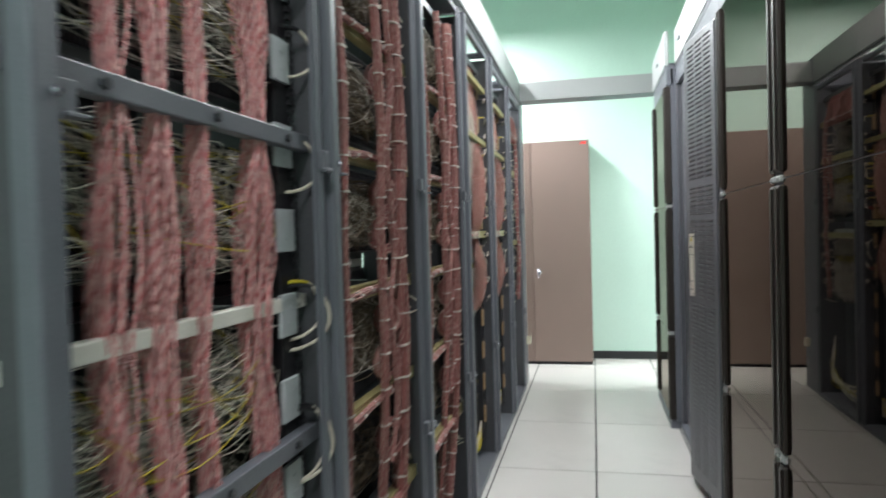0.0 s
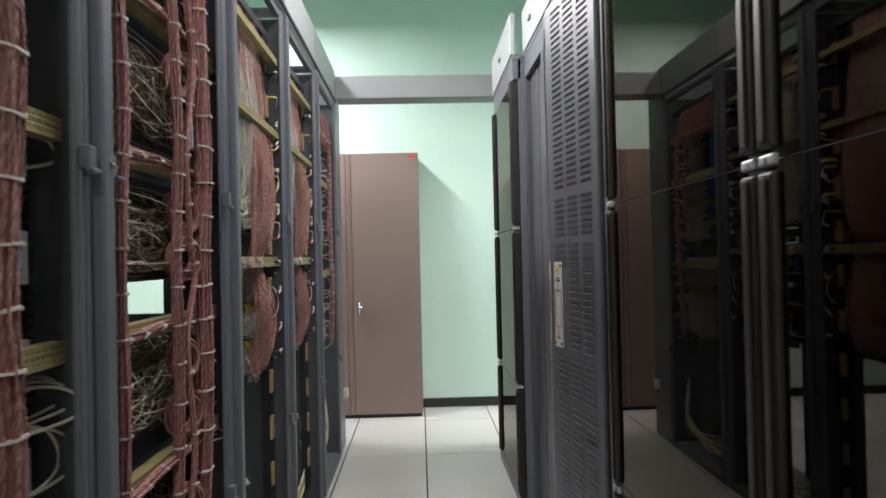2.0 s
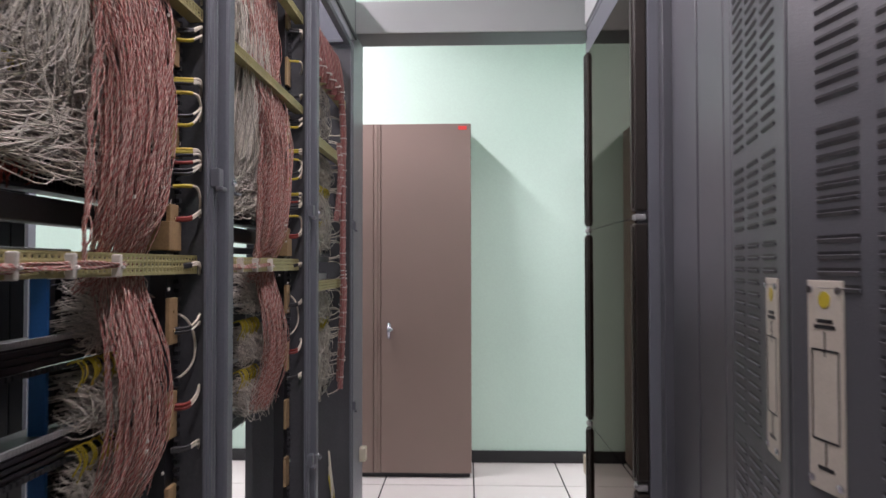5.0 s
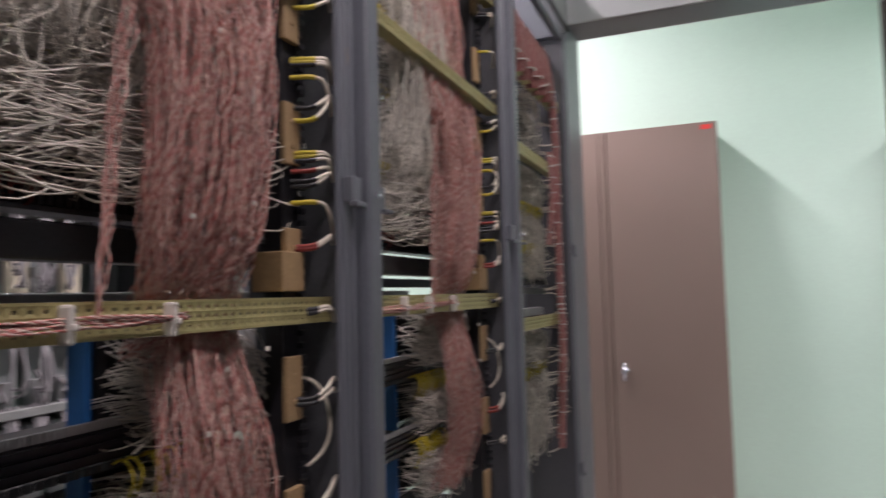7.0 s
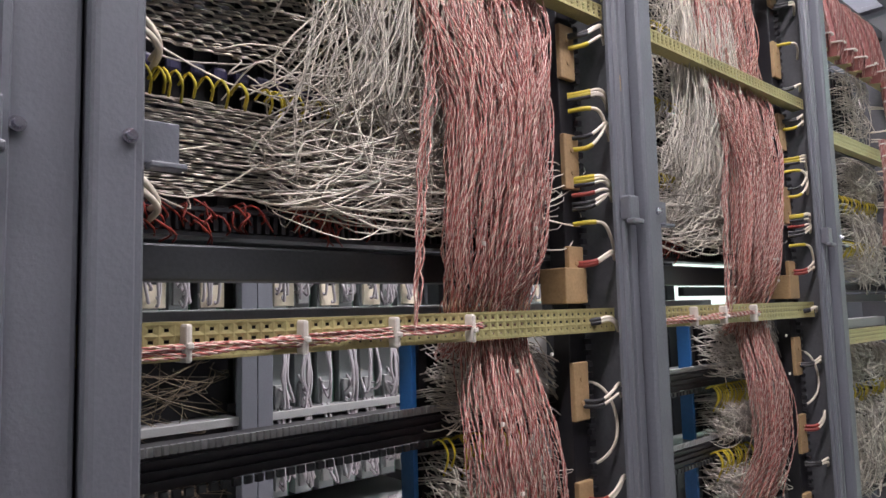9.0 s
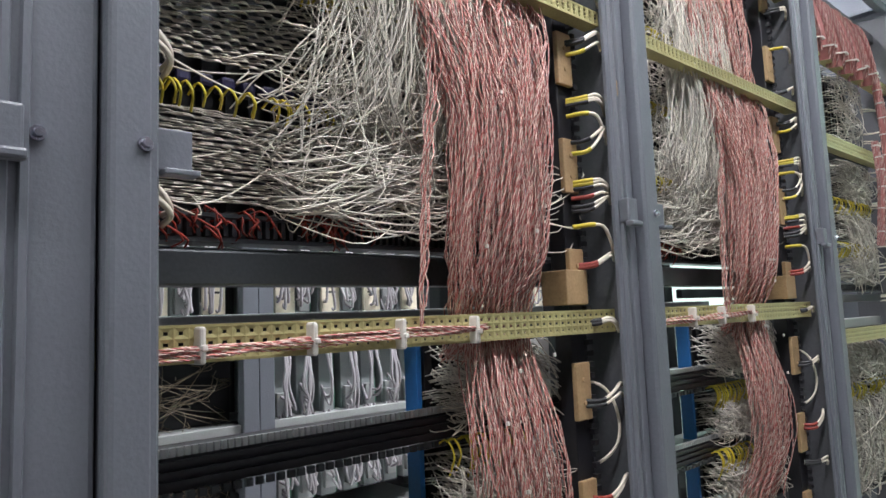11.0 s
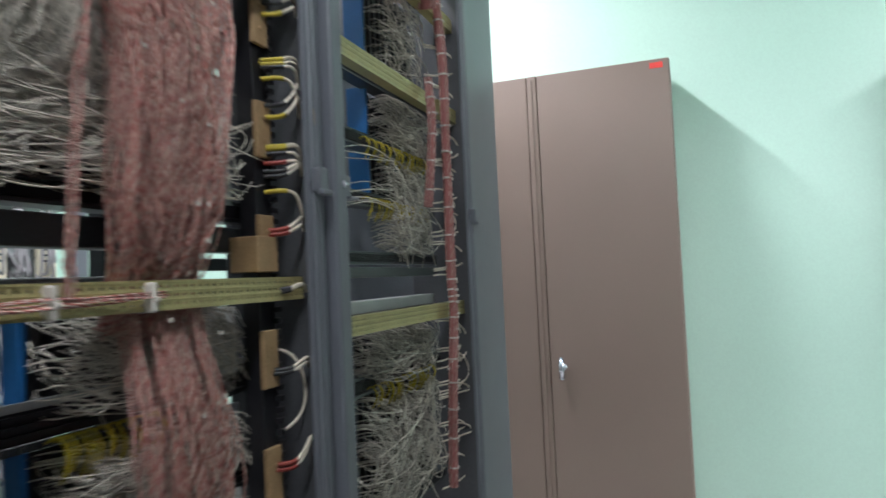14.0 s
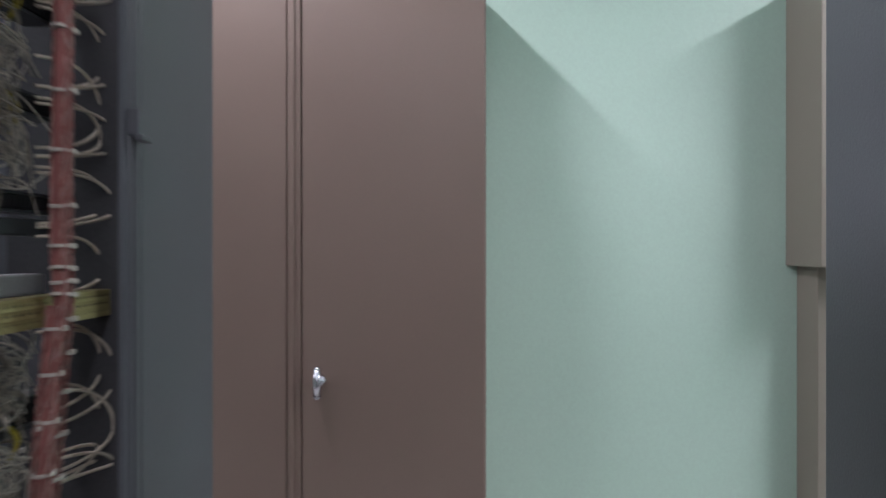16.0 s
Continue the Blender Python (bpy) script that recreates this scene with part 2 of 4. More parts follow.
# ---- the hall ----
X0, X1, Y0, Y1, TOP = -4.6, 2.6, -1.6, 7.55, 4.2
structure = lambda ob, label, cat: tagged(ob, label, cat, kind="structure")
structure(box("wall_north", X0 - 0.15, X1 + 0.15, Y1, Y1 + 0.15, 0, TOP, M_WALL, bevel=0), "pale green painted end wall", "wall")
structure(box("wall_south", X0 - 0.15, X1 + 0.15, Y0 - 0.15, Y0, 0, TOP, M_WALL, bevel=0), "plain green painted wall", "wall")
structure(box("wall_west", X0 - 0.15, X0, Y0, Y1, 0, TOP, M_WALL, bevel=0), "plain green painted side wall", "wall")
structure(box("wall_east", X1, X1 + 0.15, Y0, Y1, 0, TOP, M_WALL, bevel=0), "plain green painted side wall", "wall")
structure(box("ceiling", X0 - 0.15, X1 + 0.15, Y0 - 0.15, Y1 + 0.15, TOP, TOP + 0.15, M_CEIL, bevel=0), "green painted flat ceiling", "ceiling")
structure(box("baseboard", X0, X1, Y1 - 0.014, Y1 - 0.001, 0.004, 0.085, M_SKIRT, bevel=0.002), "black skirting along the green wall", "baseboard")
floor = structure(box("floor", X0 - 0.15, X1 + 0.15, Y0 - 0.15, Y1 + 0.15, -0.2, -0.006, M_JOINT, bevel=0), "raised floor of pale speckled tiles with dark joints", "floor")


# ---- racks of the wiring side ----
XF, XB, HALF, FOLD, RACK_TOP = -0.6, -1.12, 0.048, 0.06, 2.48
POSTS = [0.70, 1.58, 2.475, 3.37, 4.262, 5.17, 6.09]
PROUD = 0.02


def extrude_z(name, pts, z0, z1, mat, parent):
    """An upright section of sheet steel."""
    bm = bmesh.new()
    lo, hi = [bm.verts.new((*p, z0)) for p in pts], [bm.verts.new((*p, z1)) for p in pts]
    for k in range(len(pts)):
        q = (k + 1) % len(pts)
        bm.faces.new((lo[k], lo[q], hi[q], hi[k]))
    bm.faces.new(lo[::-1])
    bm.faces.new(hi)
    bmesh.ops.recalc_face_normals(bm, faces=bm.faces)
    return part(name, bm, mat, parent)


def profile(name, x, y0, y1, z0, z1, parent):
    """A folded sheet-steel upright with two raised folds along its inner edge."""
    pts = [(x - 0.009, y0), (x - 0.003, y0), (x, y0 + 0.004)]
    for g in (0.011, 0.027):
        pts += [(x, y0 + g), (x + 0.005, y0 + g + 0.002), (x + 0.005, y0 + g + 0.008), (x, y0 + g + 0.01)]
    pts += [(x, y1 - 0.006), (x - 0.002, y1 - 0.002), (x - 0.006, y1), (x - 0.009, y1)]
    return extrude_z(name, pts, z0, z1, M_RACK, parent)


def proud_post(parent, y0, y1, z0, z1):
    """The box-folded upright that stands a little proud of its neighbour, with a rolled outer edge."""
    x = XF + PROUD
    pts = [(XF - 0.012, y0), (x - 0.006, y0), (x - 0.002, y0 + 0.002), (x, y0 + 0.006), (x, y1 - 0.01), (x - 0.0015, y1 - 0.008), (x - 0.0015, y1 - 0.003), (x - 0.005, y1), (XF - 0.012, y1)]
    return extrude_z("front_post", pts, z0, z1, M_RACK, parent)


def add_screw(bm, x, y, z, r=0.007):
    """A round-headed screw with a washer, on a face that looks into the aisle."""
    add_cyl(bm, (x, y, z), (x + 0.003, y, z), r, 14)
    add_cyl(bm, (x + 0.003, y, z), (x + 0.008, y, z), r * 0.72, 14, r * 0.5)


def catch(parent, y, z):
    """A folded catch plate on the edge of an upright, with its chrome screw."""
    bm = bmesh.new()
    add_box(bm, XF, XF + 0.02, y - 0.016, y + 0.013, z - 0.02, z + 0.022, 0.003)
    add_box(bm, XF + 0.012, XF + 0.028, y - 0.018, y + 0.015, z - 0.028, z - 0.018, 0.003)
    ob = part("catch", bm, M_RACK, parent)
    bm = bmesh.new()
    add_screw(bm, XF, y + 0.026, z + 0.002)
    part("screw", bm, M_CHROME, ob, "chrome screw")


def keeper(parent, y, z):
    """A keeper plate that reaches from the proud upright into the bay, with its chrome screw."""
    bm = bmesh.new()
    x = XF + PROUD
    add_box(bm, x - 0.016, x - 0.012, y - 0.004, y + 0.036, z - 0.02, z + 0.022, 0.0015)
    add_box(bm, x - 0.016, x + 0.004, y + 0.004, y + 0.038, z - 0.026, z - 0.02, 0.0015)
    ob = part("keeper_plate", bm, M_RACK, parent)
    bm = bmesh.new()
    add_screw(bm, x, y - 0.014, z)
    part("screw", bm, M_CHROME, ob, "chrome screw")


def rack(y0, y1, label, open_bottom, fold=FOLD):
    """One rack bay between two post centres, open towards the aisle."""
    r = empty("equipment_rack", (XF + XB) / 2, (y0 + y1) / 2, 0, label, "equipment rack", "racks along the aisle")
    a, b = y0 + 0.0015, y1 - 0.0015
    proud_post(r, a, a + 0.046, 0.03, RACK_TOP)
    profile("front_post", XF, b - fold, b, 0.03, RACK_TOP, r)
    box("rear_post", XB, XB + 0.04, a, a + 0.05, 0.03, RACK_TOP, M_RAIL, r)
    box("rear_post", XB, XB + 0.04, b - 0.05, b, 0.03, RACK_TOP, M_RAIL, r)
    for front, ya, yb in ((XF - 0.01, b - 0.03, b - 0.006), (XF - 0.013, a + 0.006, a + 0.03)):
        box("side_panel", -0.8, front, ya, yb, 0.03, RACK_TOP - 0.03, M_INNER, r, bevel=0)
        if not open_bottom:
            for z0, z1 in ((0.03, 1.235), (1.36, RACK_TOP - 0.03)):
                box("rear_side_panel", XB + 0.041, -0.801, ya, yb, z0, z1, M_INNER, r, bevel=0)
    if not open_bottom:
        box("rear_panel", XB - 0.012, XB, a, b, 0.03, 1.24, M_INNER, r, bevel=0)
    box("header", XF - 0.03, XF - 0.003, a + 0.047, b - fold - 0.001, 2.452, RACK_TOP, M_RACK, r)
    box("inner_header", -0.70, -0.66, a + 0.032, b - 0.032, 2.355, 2.39, M_RAIL, r)
    box("top_rail", XB, XB + 0.04, a + 0.051, b - 0.051, 2.44, RACK_TOP, M_RAIL, r)
    if not open_bottom:
        # unseen sheet, added to keep overhead light out of these bays
        box("top_panel", XB + 0.04, XF - 0.032, a + 0.042, b - 0.042, RACK_TOP - 0.02, RACK_TOP, M_RACK, r, bevel=0)
    for ty in (a, b - 0.04):
        box("top_rail", XB + 0.001, XF - 0.014, ty, ty + 0.04, RACK_TOP + 0.001, RACK_TOP + 0.02, M_RACK, r, bevel=0.002)
    bm = bmesh.new()
    add_box(bm, XB, XF + 0.004, a, b, 0.0, 0.03, 0.003)
    part("base_frame", bm, M_RACK, r)
    bm = bmesh.new()
    add_box(bm, XF - 0.02, XF + 0.006, a, b, RACK_TOP + 0.022, 2.735, 0.006)
    f = part("fascia", bm, M_FASCIA, r, "pale grey fascia strip")
    box("fascia_edge", XF + 0.006, XF + 0.016, a, b, RACK_TOP + 0.022, RACK_TOP + 0.04, M_BLACK, f, "black rubber edge", 0.002)
    for z in (1.575, 0.7):
        catch(r, b - fold + (0.024 if fold == FOLD else 0.016), z)
        keeper(r, y0 + 0.047, z)
    return r


def punched_bar(parent, ya, yb, z, mat=M_YELLOWBAR, x=-0.635, h=0.034, label="olive passivated bar with punched holes", drop=0.0):
    """A channel across the bay whose face is a sheet with real punched holes in it."""
    bm = bmesh.new()
    cells = int((yb - ya) / 0.0155)
    w = (yb - ya) / cells
    rows = ((-0.5, -0.17, 0.0014, 0.0012), (-0.17, 0.17, 0.0026, 0.0018), (0.17, 0.5, 0.0022, 0.0018))
    for i in range(cells):
        for lo, hi, hy, hz in rows:
            oy0, oy1, oz0, oz1 = ya + i * w, ya + (i + 1) * w, z + lo * h, z + hi * h
            cy, cz = (oy0 + oy1) / 2, (oz0 + oz1) / 2
            o = [bm.verts.new((x, *q)) for q in ((oy0, oz0), (oy1, oz0), (oy1, oz1), (oy0, oz1))]
            n = [bm.verts.new((x - 0.001, cy + sy * hy, cz + sz * hz)) for sy, sz in ((-1, -1), (1, -1), (1, 1), (-1, 1))]
            for k in range(4):
                bm.faces.new((o[k], o[(k + 1) % 4], n[(k + 1) % 4], n[k]))
    add_box(bm, x - 0.03, x, ya, yb, z + h / 2, z + h / 2 + 0.003)
    add_box(bm, x - 0.03, x, ya, yb, z - h / 2 - 0.003, z - h / 2)
    bar = part("mounting_bar", bm, mat, parent, label)
    # black sheet added behind the holes for the shade inside the channel
    box("bar_back_shade", x - 0.03, x - 0.026, ya, yb, z - h / 2, z + h / 2, M_BLACK, bar, bevel=0)
    return bar


def tie_on(parent, x, y, z, w=0.0045, h=0.041, d=0.034):
    """A white nylon tie wrapped round a bar."""
    bm = bmesh.new()
    add_box(bm, x - d, x + 0.003, y - w / 2, y + w / 2, z - h / 2, z + h / 2, 0.003)
    add_box(bm, x + 0.002, x + 0.008, y - 0.0035, y + 0.0035, z - 0.006, z + 0.001, 0.002)
    part("cable_tie", bm, M_TIE, parent, "white nylon cable tie")


def rail(parent, ya, yb, z, h=0.04, x=-0.72, mat=M_RAIL, teeth=True, depth=0.35):
    """A subrack rail: a channel with a toothed edge, front and rear, joined by guides."""
    bm = bmesh.new()
    sec = [(0, 0.5), (0.012, 0.5), (0.012, 0.36), (0.002, 0.36), (0.002, -0.36), (0.012, -0.36), (0.012, -0.5), (-0.03, -0.5), (-0.03, 0.5)]
    lo, hi = ([bm.verts.new((x + p, y, z + q * h)) for p, q in sec] for y in (ya, yb))
    for k in range(len(sec)):
        q = (k + 1) % len(sec)
        bm.faces.new((lo[k], lo[q], hi[q], hi[k]))
    bm.faces.new(lo)
    bm.faces.new(hi[::-1])
    bmesh.ops.recalc_face_normals(bm, faces=bm.faces)
    ob = part("subrack_rail", bm, mat, parent)
    box("rear_rail", x - depth, x - depth + 0.02, ya, yb, z - h / 2, z + h / 2, mat, parent)
    if teeth:
        v, f = [], []
        n = int((yb - ya) / 0.011)
        for i in range(n):
            y = ya + (i + 0.3) * 0.011
            k = len(v)
            for dx in (0.004, 0.014):
                for dy, dz in ((0, -h * 0.3), (0.005, -h * 0.3), (0.005, h * 0.3), (0, h * 0.3)):
                    v.append((x + dx, y + dy, z + dz))
            f += [(k, k + 1, k + 2, k + 3), (k + 4, k + 5, k + 6, k + 7), (k, k + 1, k + 5, k + 4), (k + 2, k + 3, k + 7, k + 6), (k + 1, k + 2, k + 6, k + 5), (k + 3, k, k + 4, k + 7)]
        me = bpy.data.meshes.new("contact_strip")
        me.from_pydata(v, [], f)
        row = mesh_object("contact_strip", me, M_BLACK, ob, "strip of black contacts")
        row["kind"] = "stuff"
    return ob


def backplane(parent, ya, yb, za, zb, x=-0.76):
    """Dark board carrying columns of connector bodies."""
    board = box("backplane", x - 0.012, x, ya, yb, za, zb, M_BLACK, parent, "black wire-wrap backplane", 0)
    bm = bmesh.new()
    n = max(2, int((yb - ya) / 0.03))
    for i in range(n):
        y = ya + (i + 0.5) * (yb - ya) / n
        add_box(bm, x, x + 0.018, y - 0.007, y + 0.007, za + 0.006, zb - 0.006)
    part("pin_field", bm, M_BLACK, board, "field of black pin connectors")["kind"] = "stuff"


def weave(w, ya, yb, za, zb, x=-0.725, pitch=0.0076, mat=0):
    """Rows of short wire jumpers from column to column, every other row shifted by half a column."""
    z, k = za, 0
    while z < zb:
        n = int((yb - ya) / 0.005)
        y = np.linspace(ya + R(0, 0.01), yb - R(0, 0.035), n)
        ph = (y - ya) / 0.024 * math.pi + k % 2 * math.pi / 2
        arc = np.abs(np.sin(ph))
        for twin in (0, 1, 2):
            p = np.stack([x + 0.006 + 0.014 * arc - 0.002 * twin + R(-0.001, 0.001), y, z + 0.0023 * twin - 0.0034 * arc + 0.0012 * np.sin(ph * 0.37 + R(0, 6))], 1)
            w.add(p, 0.0012, 3, mat)
        z += pitch
        k += 1


def tangle(w, n, ya, yb, za, zb, x=-0.7, bulge=0.06, mat=0, r=0.0013, top=None):
    """Loose hanging wires that leave the pins, swing out, and go to another pin or up to the bundle."""
    for _ in range(n):
        y0, z0, y1, z1 = R(ya, yb), R(za, zb), R(ya, yb), R(za, zb)
        if top is not None and random.random() < 0.55:
            y1, z1 = top[0] + R(-0.05, 0.05), top[1] + R(-0.03, 0.03)
        o = R(0.3, 1) * bulge
        sag = R(0.0, 0.06)
        p = spline([(x - 0.02, y0, z0), (x + 0.5 * o, y0 + R(-0.015, 0.015), z0 - 0.02), (x + o, (y0 + y1) / 2 + R(-0.05, 0.05), (z0 + z1) / 2 - sag), (x + 0.6 * o, y1 + R(-0.02, 0.02), z1 - 0.01), (x - 0.01, y1, z1)], 16)
        w.add(p, r, 3, mat)


def comb(w, n, ya, yb, za, zb, x=-0.72, mat=0, reach=0.1, r=0.0016):
    """Short wires that come straight off the pins and droop to the right into the bundle."""
    for _ in range(n):
        y, z = R(ya, yb), R(za, zb)
        d = R(0.4, 1) * reach
        w.add(spline([(x - 0.02, y, z), (x + 0.018, y + 0.1 * d, z + 0.006), (x + 0.035, y + 0.55 * d, z - R(0.0, 0.015)), (x + R(0.01, 0.045), y + d, z - R(0.02, 0.06))], 9), r, 3, mat)


def fringe(w, ya, yb, z, x=-0.72, mat=0, n=24, drop=0.05):
    """A row of little hooped wires."""
    for i in range(n):
        y = ya + (yb - ya) * (i + R(-0.9, 0.9)) / n
        h = drop * R(0.7, 1.15)
        w.add(spline([(x, y, z), (x + 0.02, y + 0.003, z + 0.009), (x + 0.03, y + 0.008, z - 0.3 * h), (x + 0.014, y + 0.012, z - h)], 9), 0.0017, 4, mat)


def pair_fall(w, n, stations, pitch=0.0205, r=0.0009, mats=(0, 1)):
    """Twisted pairs that fall through stations: each (x, y centre, half width y, half depth x, z)."""
    for _ in range(n):
        u, v = R(-1, 1), R(-1, 1)
        pts = []
        for x, y, wy, wx, z in stations:
            u, v = max(-1, min(1, u + R(-0.55, 0.55))), max(-1, min(1, v + R(-0.5, 0.5)))
            pts.append((x + v * wx, y + u * wy, z + R(-0.012, 0.012)))
        p = spline(pts, 12 * len(pts))
        q = np.linspace(0, 1, len(p)) * R(25, 60)
        p[:, 1] += R(0.0005, 0.003) * np.sin(q + R(0, 6)) + R(0, 0.004) * np.sin(2.3 * q)
        p[:, 0] += R(0.001, 0.005) * np.sin(0.8 * q + R(0, 6))
        w.twisted(p, r, pitch * R(0.85, 1.2), 3, mats)


def laced_bundle(parent, path, radius, n, ties, label="laced bundle of red and pale pink wires", strand=0.0017, flat=1.0):
    """A cable form: wavy strands packed round a curve, with white ties at even steps."""
    keys = np.asarray(path, float)
    length = np.linalg.norm(np.diff(keys, axis=0), axis=1).sum()
    core = spline(path, max(12, int(length / 0.011)))
    t = np.gradient(core, axis=0)
    t /= np.linalg.norm(t, axis=1)[:, None]
    a = np.cross(t, (1.0, 0.02, 0.05))
    a /= np.linalg.norm(a, axis=1)[:, None] + 1e-9
    b = np.cross(t, a)
    w = Tubes()
    s = np.linspace(0, length, len(core))
    for k in range(n):
        rr = radius * R(0.74, 0.97) * (1 + 0.07 * np.sin(s * R(9, 22) + R(0, 6)))
        ph = R(0, 2 * math.pi) + 0.2 * np.sin(s * R(10, 25) + R(0, 6)) + R(-0.6, 1.5) * s
        line = core + (rr * np.cos(ph))[:, None] * a + (flat * rr * np.sin(ph))[:, None] * b
        w.twisted(line, strand, R(0.025, 0.034))
    ob = w.finish("cable_form", [M_FORM, M_FORMW], parent, label)
    m0 = np.array(core)
    filler = Tubes()
    filler.add(m0, radius * 0.7 * min(1, flat), 8)
    filler.finish("form_core", [M_FORM], ob, stuff=False)
    m = max(1, len(core) // ties)
    for i in range(m // 2, len(core) - 1, m):
        bm = bmesh.new()
        mat = Matrix.Translation(core[i]) @ Vector(t[i]).to_track_quat("Z", "Y").to_matrix().to_4x4()
        bmesh.ops.create_cone(bm, cap_ends=True, segments=14, radius1=radius * 1.03, radius2=radius * 1.03, depth=0.0042, matrix=mat)
        bmesh.ops.rotate(bm, verts=bm.verts, cent=core[i], matrix=Matrix.Rotation(R(-0.2, 0.2), 3, 'X'))
        for q in bm.verts:
            q.co.x = core[i][0] + (q.co.x - core[i][0]) * flat
        c = Vector(core[i]) + Vector((radius * flat * 0.75, R(0.55, 0.75) * radius, 0))
        add_box(bm, c.x - 0.004, c.x + 0.005, c.y - 0.005, c.y + 0.005, c.z - 0.0035, c.z + 0.0035, 0.0015)
        part("cable_tie", bm, M_TIE, ob, "white nylon cable tie")
    return ob


def side_strip(parent, y, z0, z1, tan=True, x=-0.69, wide=0.044, start=0.26, pitch=0.183, tall=0.09):
    """An upright strip of alternating light and black spacer blocks on the inside of the bay."""
    bm = bmesh.new()
    add_box(bm, x - 0.035, x, y - wide * 0.6, y + 0.022, z0, z1, 0.002)
    s = part("spacer_strip", bm, M_BLACK, parent, "black strip with spacer blocks")
    z = start
    while z + tall < z1:
        bm = bmesh.new()
        add_box(bm, x, x + 0.01, y + 0.012 - wide, y + 0.012, z, z + tall, 0.002)
        for q in (0.3, 0.7):
            add_cyl(bm, (x + 0.01, y + 0.012 - wide / 2, z + q * tall), (x + 0.012, y + 0.012 - wide / 2, z + q * tall), 0.004, 10)
        part("spacer_block", bm, M_TAN if tan else M_PALE, s)
        z += pitch
    bm = bmesh.new()
    zz = z0 + 0.01
    while zz < z1 - 0.01:
        add_box(bm, x, x + 0.01, y + 0.013, y + 0.024, zz, zz + 0.009)
        zz += 0.019
    part("terminal_strip", bm, M_BLACK, s)["kind"] = "stuff"


def feed_cables(parent, y, rows, x=-0.645):
    """Sleeved cream cables that leave the strip and run forward behind the edge of the upright; rows of height, count, sleeve, rise."""
    for z, n, sleeve, rise in rows:
        w = Tubes()
        for k in range(n):
            e, up = -0.006 * k + R(-0.002, 0.002), rise + R(-0.012, 0.012)
            p = spline([(x - 0.012, y - 0.012, z + e), (x + 0.016, y + 0.004, z + e + 0.002), (x + 0.026, y + 0.024, z + e + 0.009 + 0.25 * up), (x + 0.024, y + 0.046, z + e + 0.007 + 0.75 * up), (x + 0.012, y + 0.072, z + e + up - 0.006)], 20)
            w.add(p, 0.0031, 6, 0)
            w.add(p[:7], 0.0042, 8, sleeve if k < 2 else 2)
        w.finish("feed_cable", [M_CABLE, M_YWIRE, M_BLACK, M_REDWIRE], parent, "cream cables with coloured sleeves", stuff=False)


def card_beam(parent, ya, yb, z, x=-0.71):
    """A black ribbed cage beam with a toothed zinc lip above and a strip of square lugs below."""
    sec = [(x - 0.09, z - 0.02), (x - 0.004, z - 0.02)]
    for q in (-0.011, 0.0, 0.011):
        sec += [(x - 0.004, z + q - 0.003), (x + 0.002, z + q - 0.003), (x + 0.002, z + q + 0.003), (x - 0.004, z + q + 0.003)]
    sec += [(x - 0.004, z + 0.018), (x - 0.09, z + 0.018)]
    bm = bmesh.new()
    lo, hi = ([bm.verts.new((p, y, q)) for p, q in sec] for y in (ya, yb))
    for k in range(len(sec)):
        q = (k + 1) % len(sec)
        bm.faces.new((lo[k], lo[q], hi[q], hi[k]))
    bm.faces.new(lo)
    bm.faces.new(hi[::-1])
    bmesh.ops.recalc_face_normals(bm, faces=bm.faces)
    beam = part("cage_beam", bm, M_BLACK, parent, "black ribbed cage beam")
    for name, mat, dz, h, step, gap in (("toothed_lip", M_ZINC, 0.0235, 0.01, 0.0085, 0.0025), ("lug_strip", M_RAIL, -0.025, 0.009, 0.014, 0.005)):
        v, f = [], []
        y = ya
        while y < yb - step:
            k = len(v)
            for dx in (-0.004, 0.002):
                for dy, dv in ((0, -h / 2), (step - gap, -h / 2), (step - gap, h / 2), (0, h / 2)):
                    v.append((x + dx, y + dy, z + dz + dv))
            f += [(k + 4, k + 5, k + 6, k + 7), (k, k + 1, k + 5, k + 4), (k + 2, k + 3, k + 7, k + 6), (k + 1, k + 2, k + 6, k + 5), (k + 3, k, k + 4, k + 7)]
            y += step
        me = bpy.data.meshes.new(name)
        me.from_pydata(v, [], f)
        mesh_object(name, me, mat, beam)["kind"] = "stuff"
    return beam


def cable_loops(parent, y, zs, sleeve=True, x=-0.672, wide=0.135, thick=0.0032, drops=(0.06, 0.08, 0.1, 0.13, 0.16, 0.04), counts=(1, 2, 2, 3)):
    """Cream cables that leave the strip, bow out towards the post and come back lower down."""
    for z in zs:
        w = Tubes()
        n = random.choice(counts)
        drop = random.choice(drops)
        for k in range(n):
            e = 0.008 * k
            o = wide * R(0.62, 0.8)
            d = drop * R(0.85, 1.15)
            th = np.linspace(0, math.pi, 20)
            bow = np.sin(th) ** 0.75
            p = np.stack([x - 0.03 + 0.05 * np.sin(th) ** 0.6 + 0.02 * k * np.sin(th), y - 0.05 + o * bow, z - e - d * (1 - np.cos(th)) / 2 + 0.004 * np.sin(3 * th)], 1)
            w.add(p, thick, 6, 0)
            if sleeve:
                w.add(p[:4], thick + 0.0009, 6, random.choice((1, 1, 2, 2, 2, 3)))
        w.finish("cable_loop", [M_CABLE, M_YWIRE, M_BLACK, M_REDWIRE], parent, "cream cables with coloured sleeves", stuff=False)


def tape(parent, y, z):
    """A piece of tan marking tape on a post."""
    box("marking_tape", XF + 0.0002, XF + 0.0012, y - 0.009, y + 0.009, z - 0.014, z + 0.014, M_TAN, parent, "tan marking tape", 0)


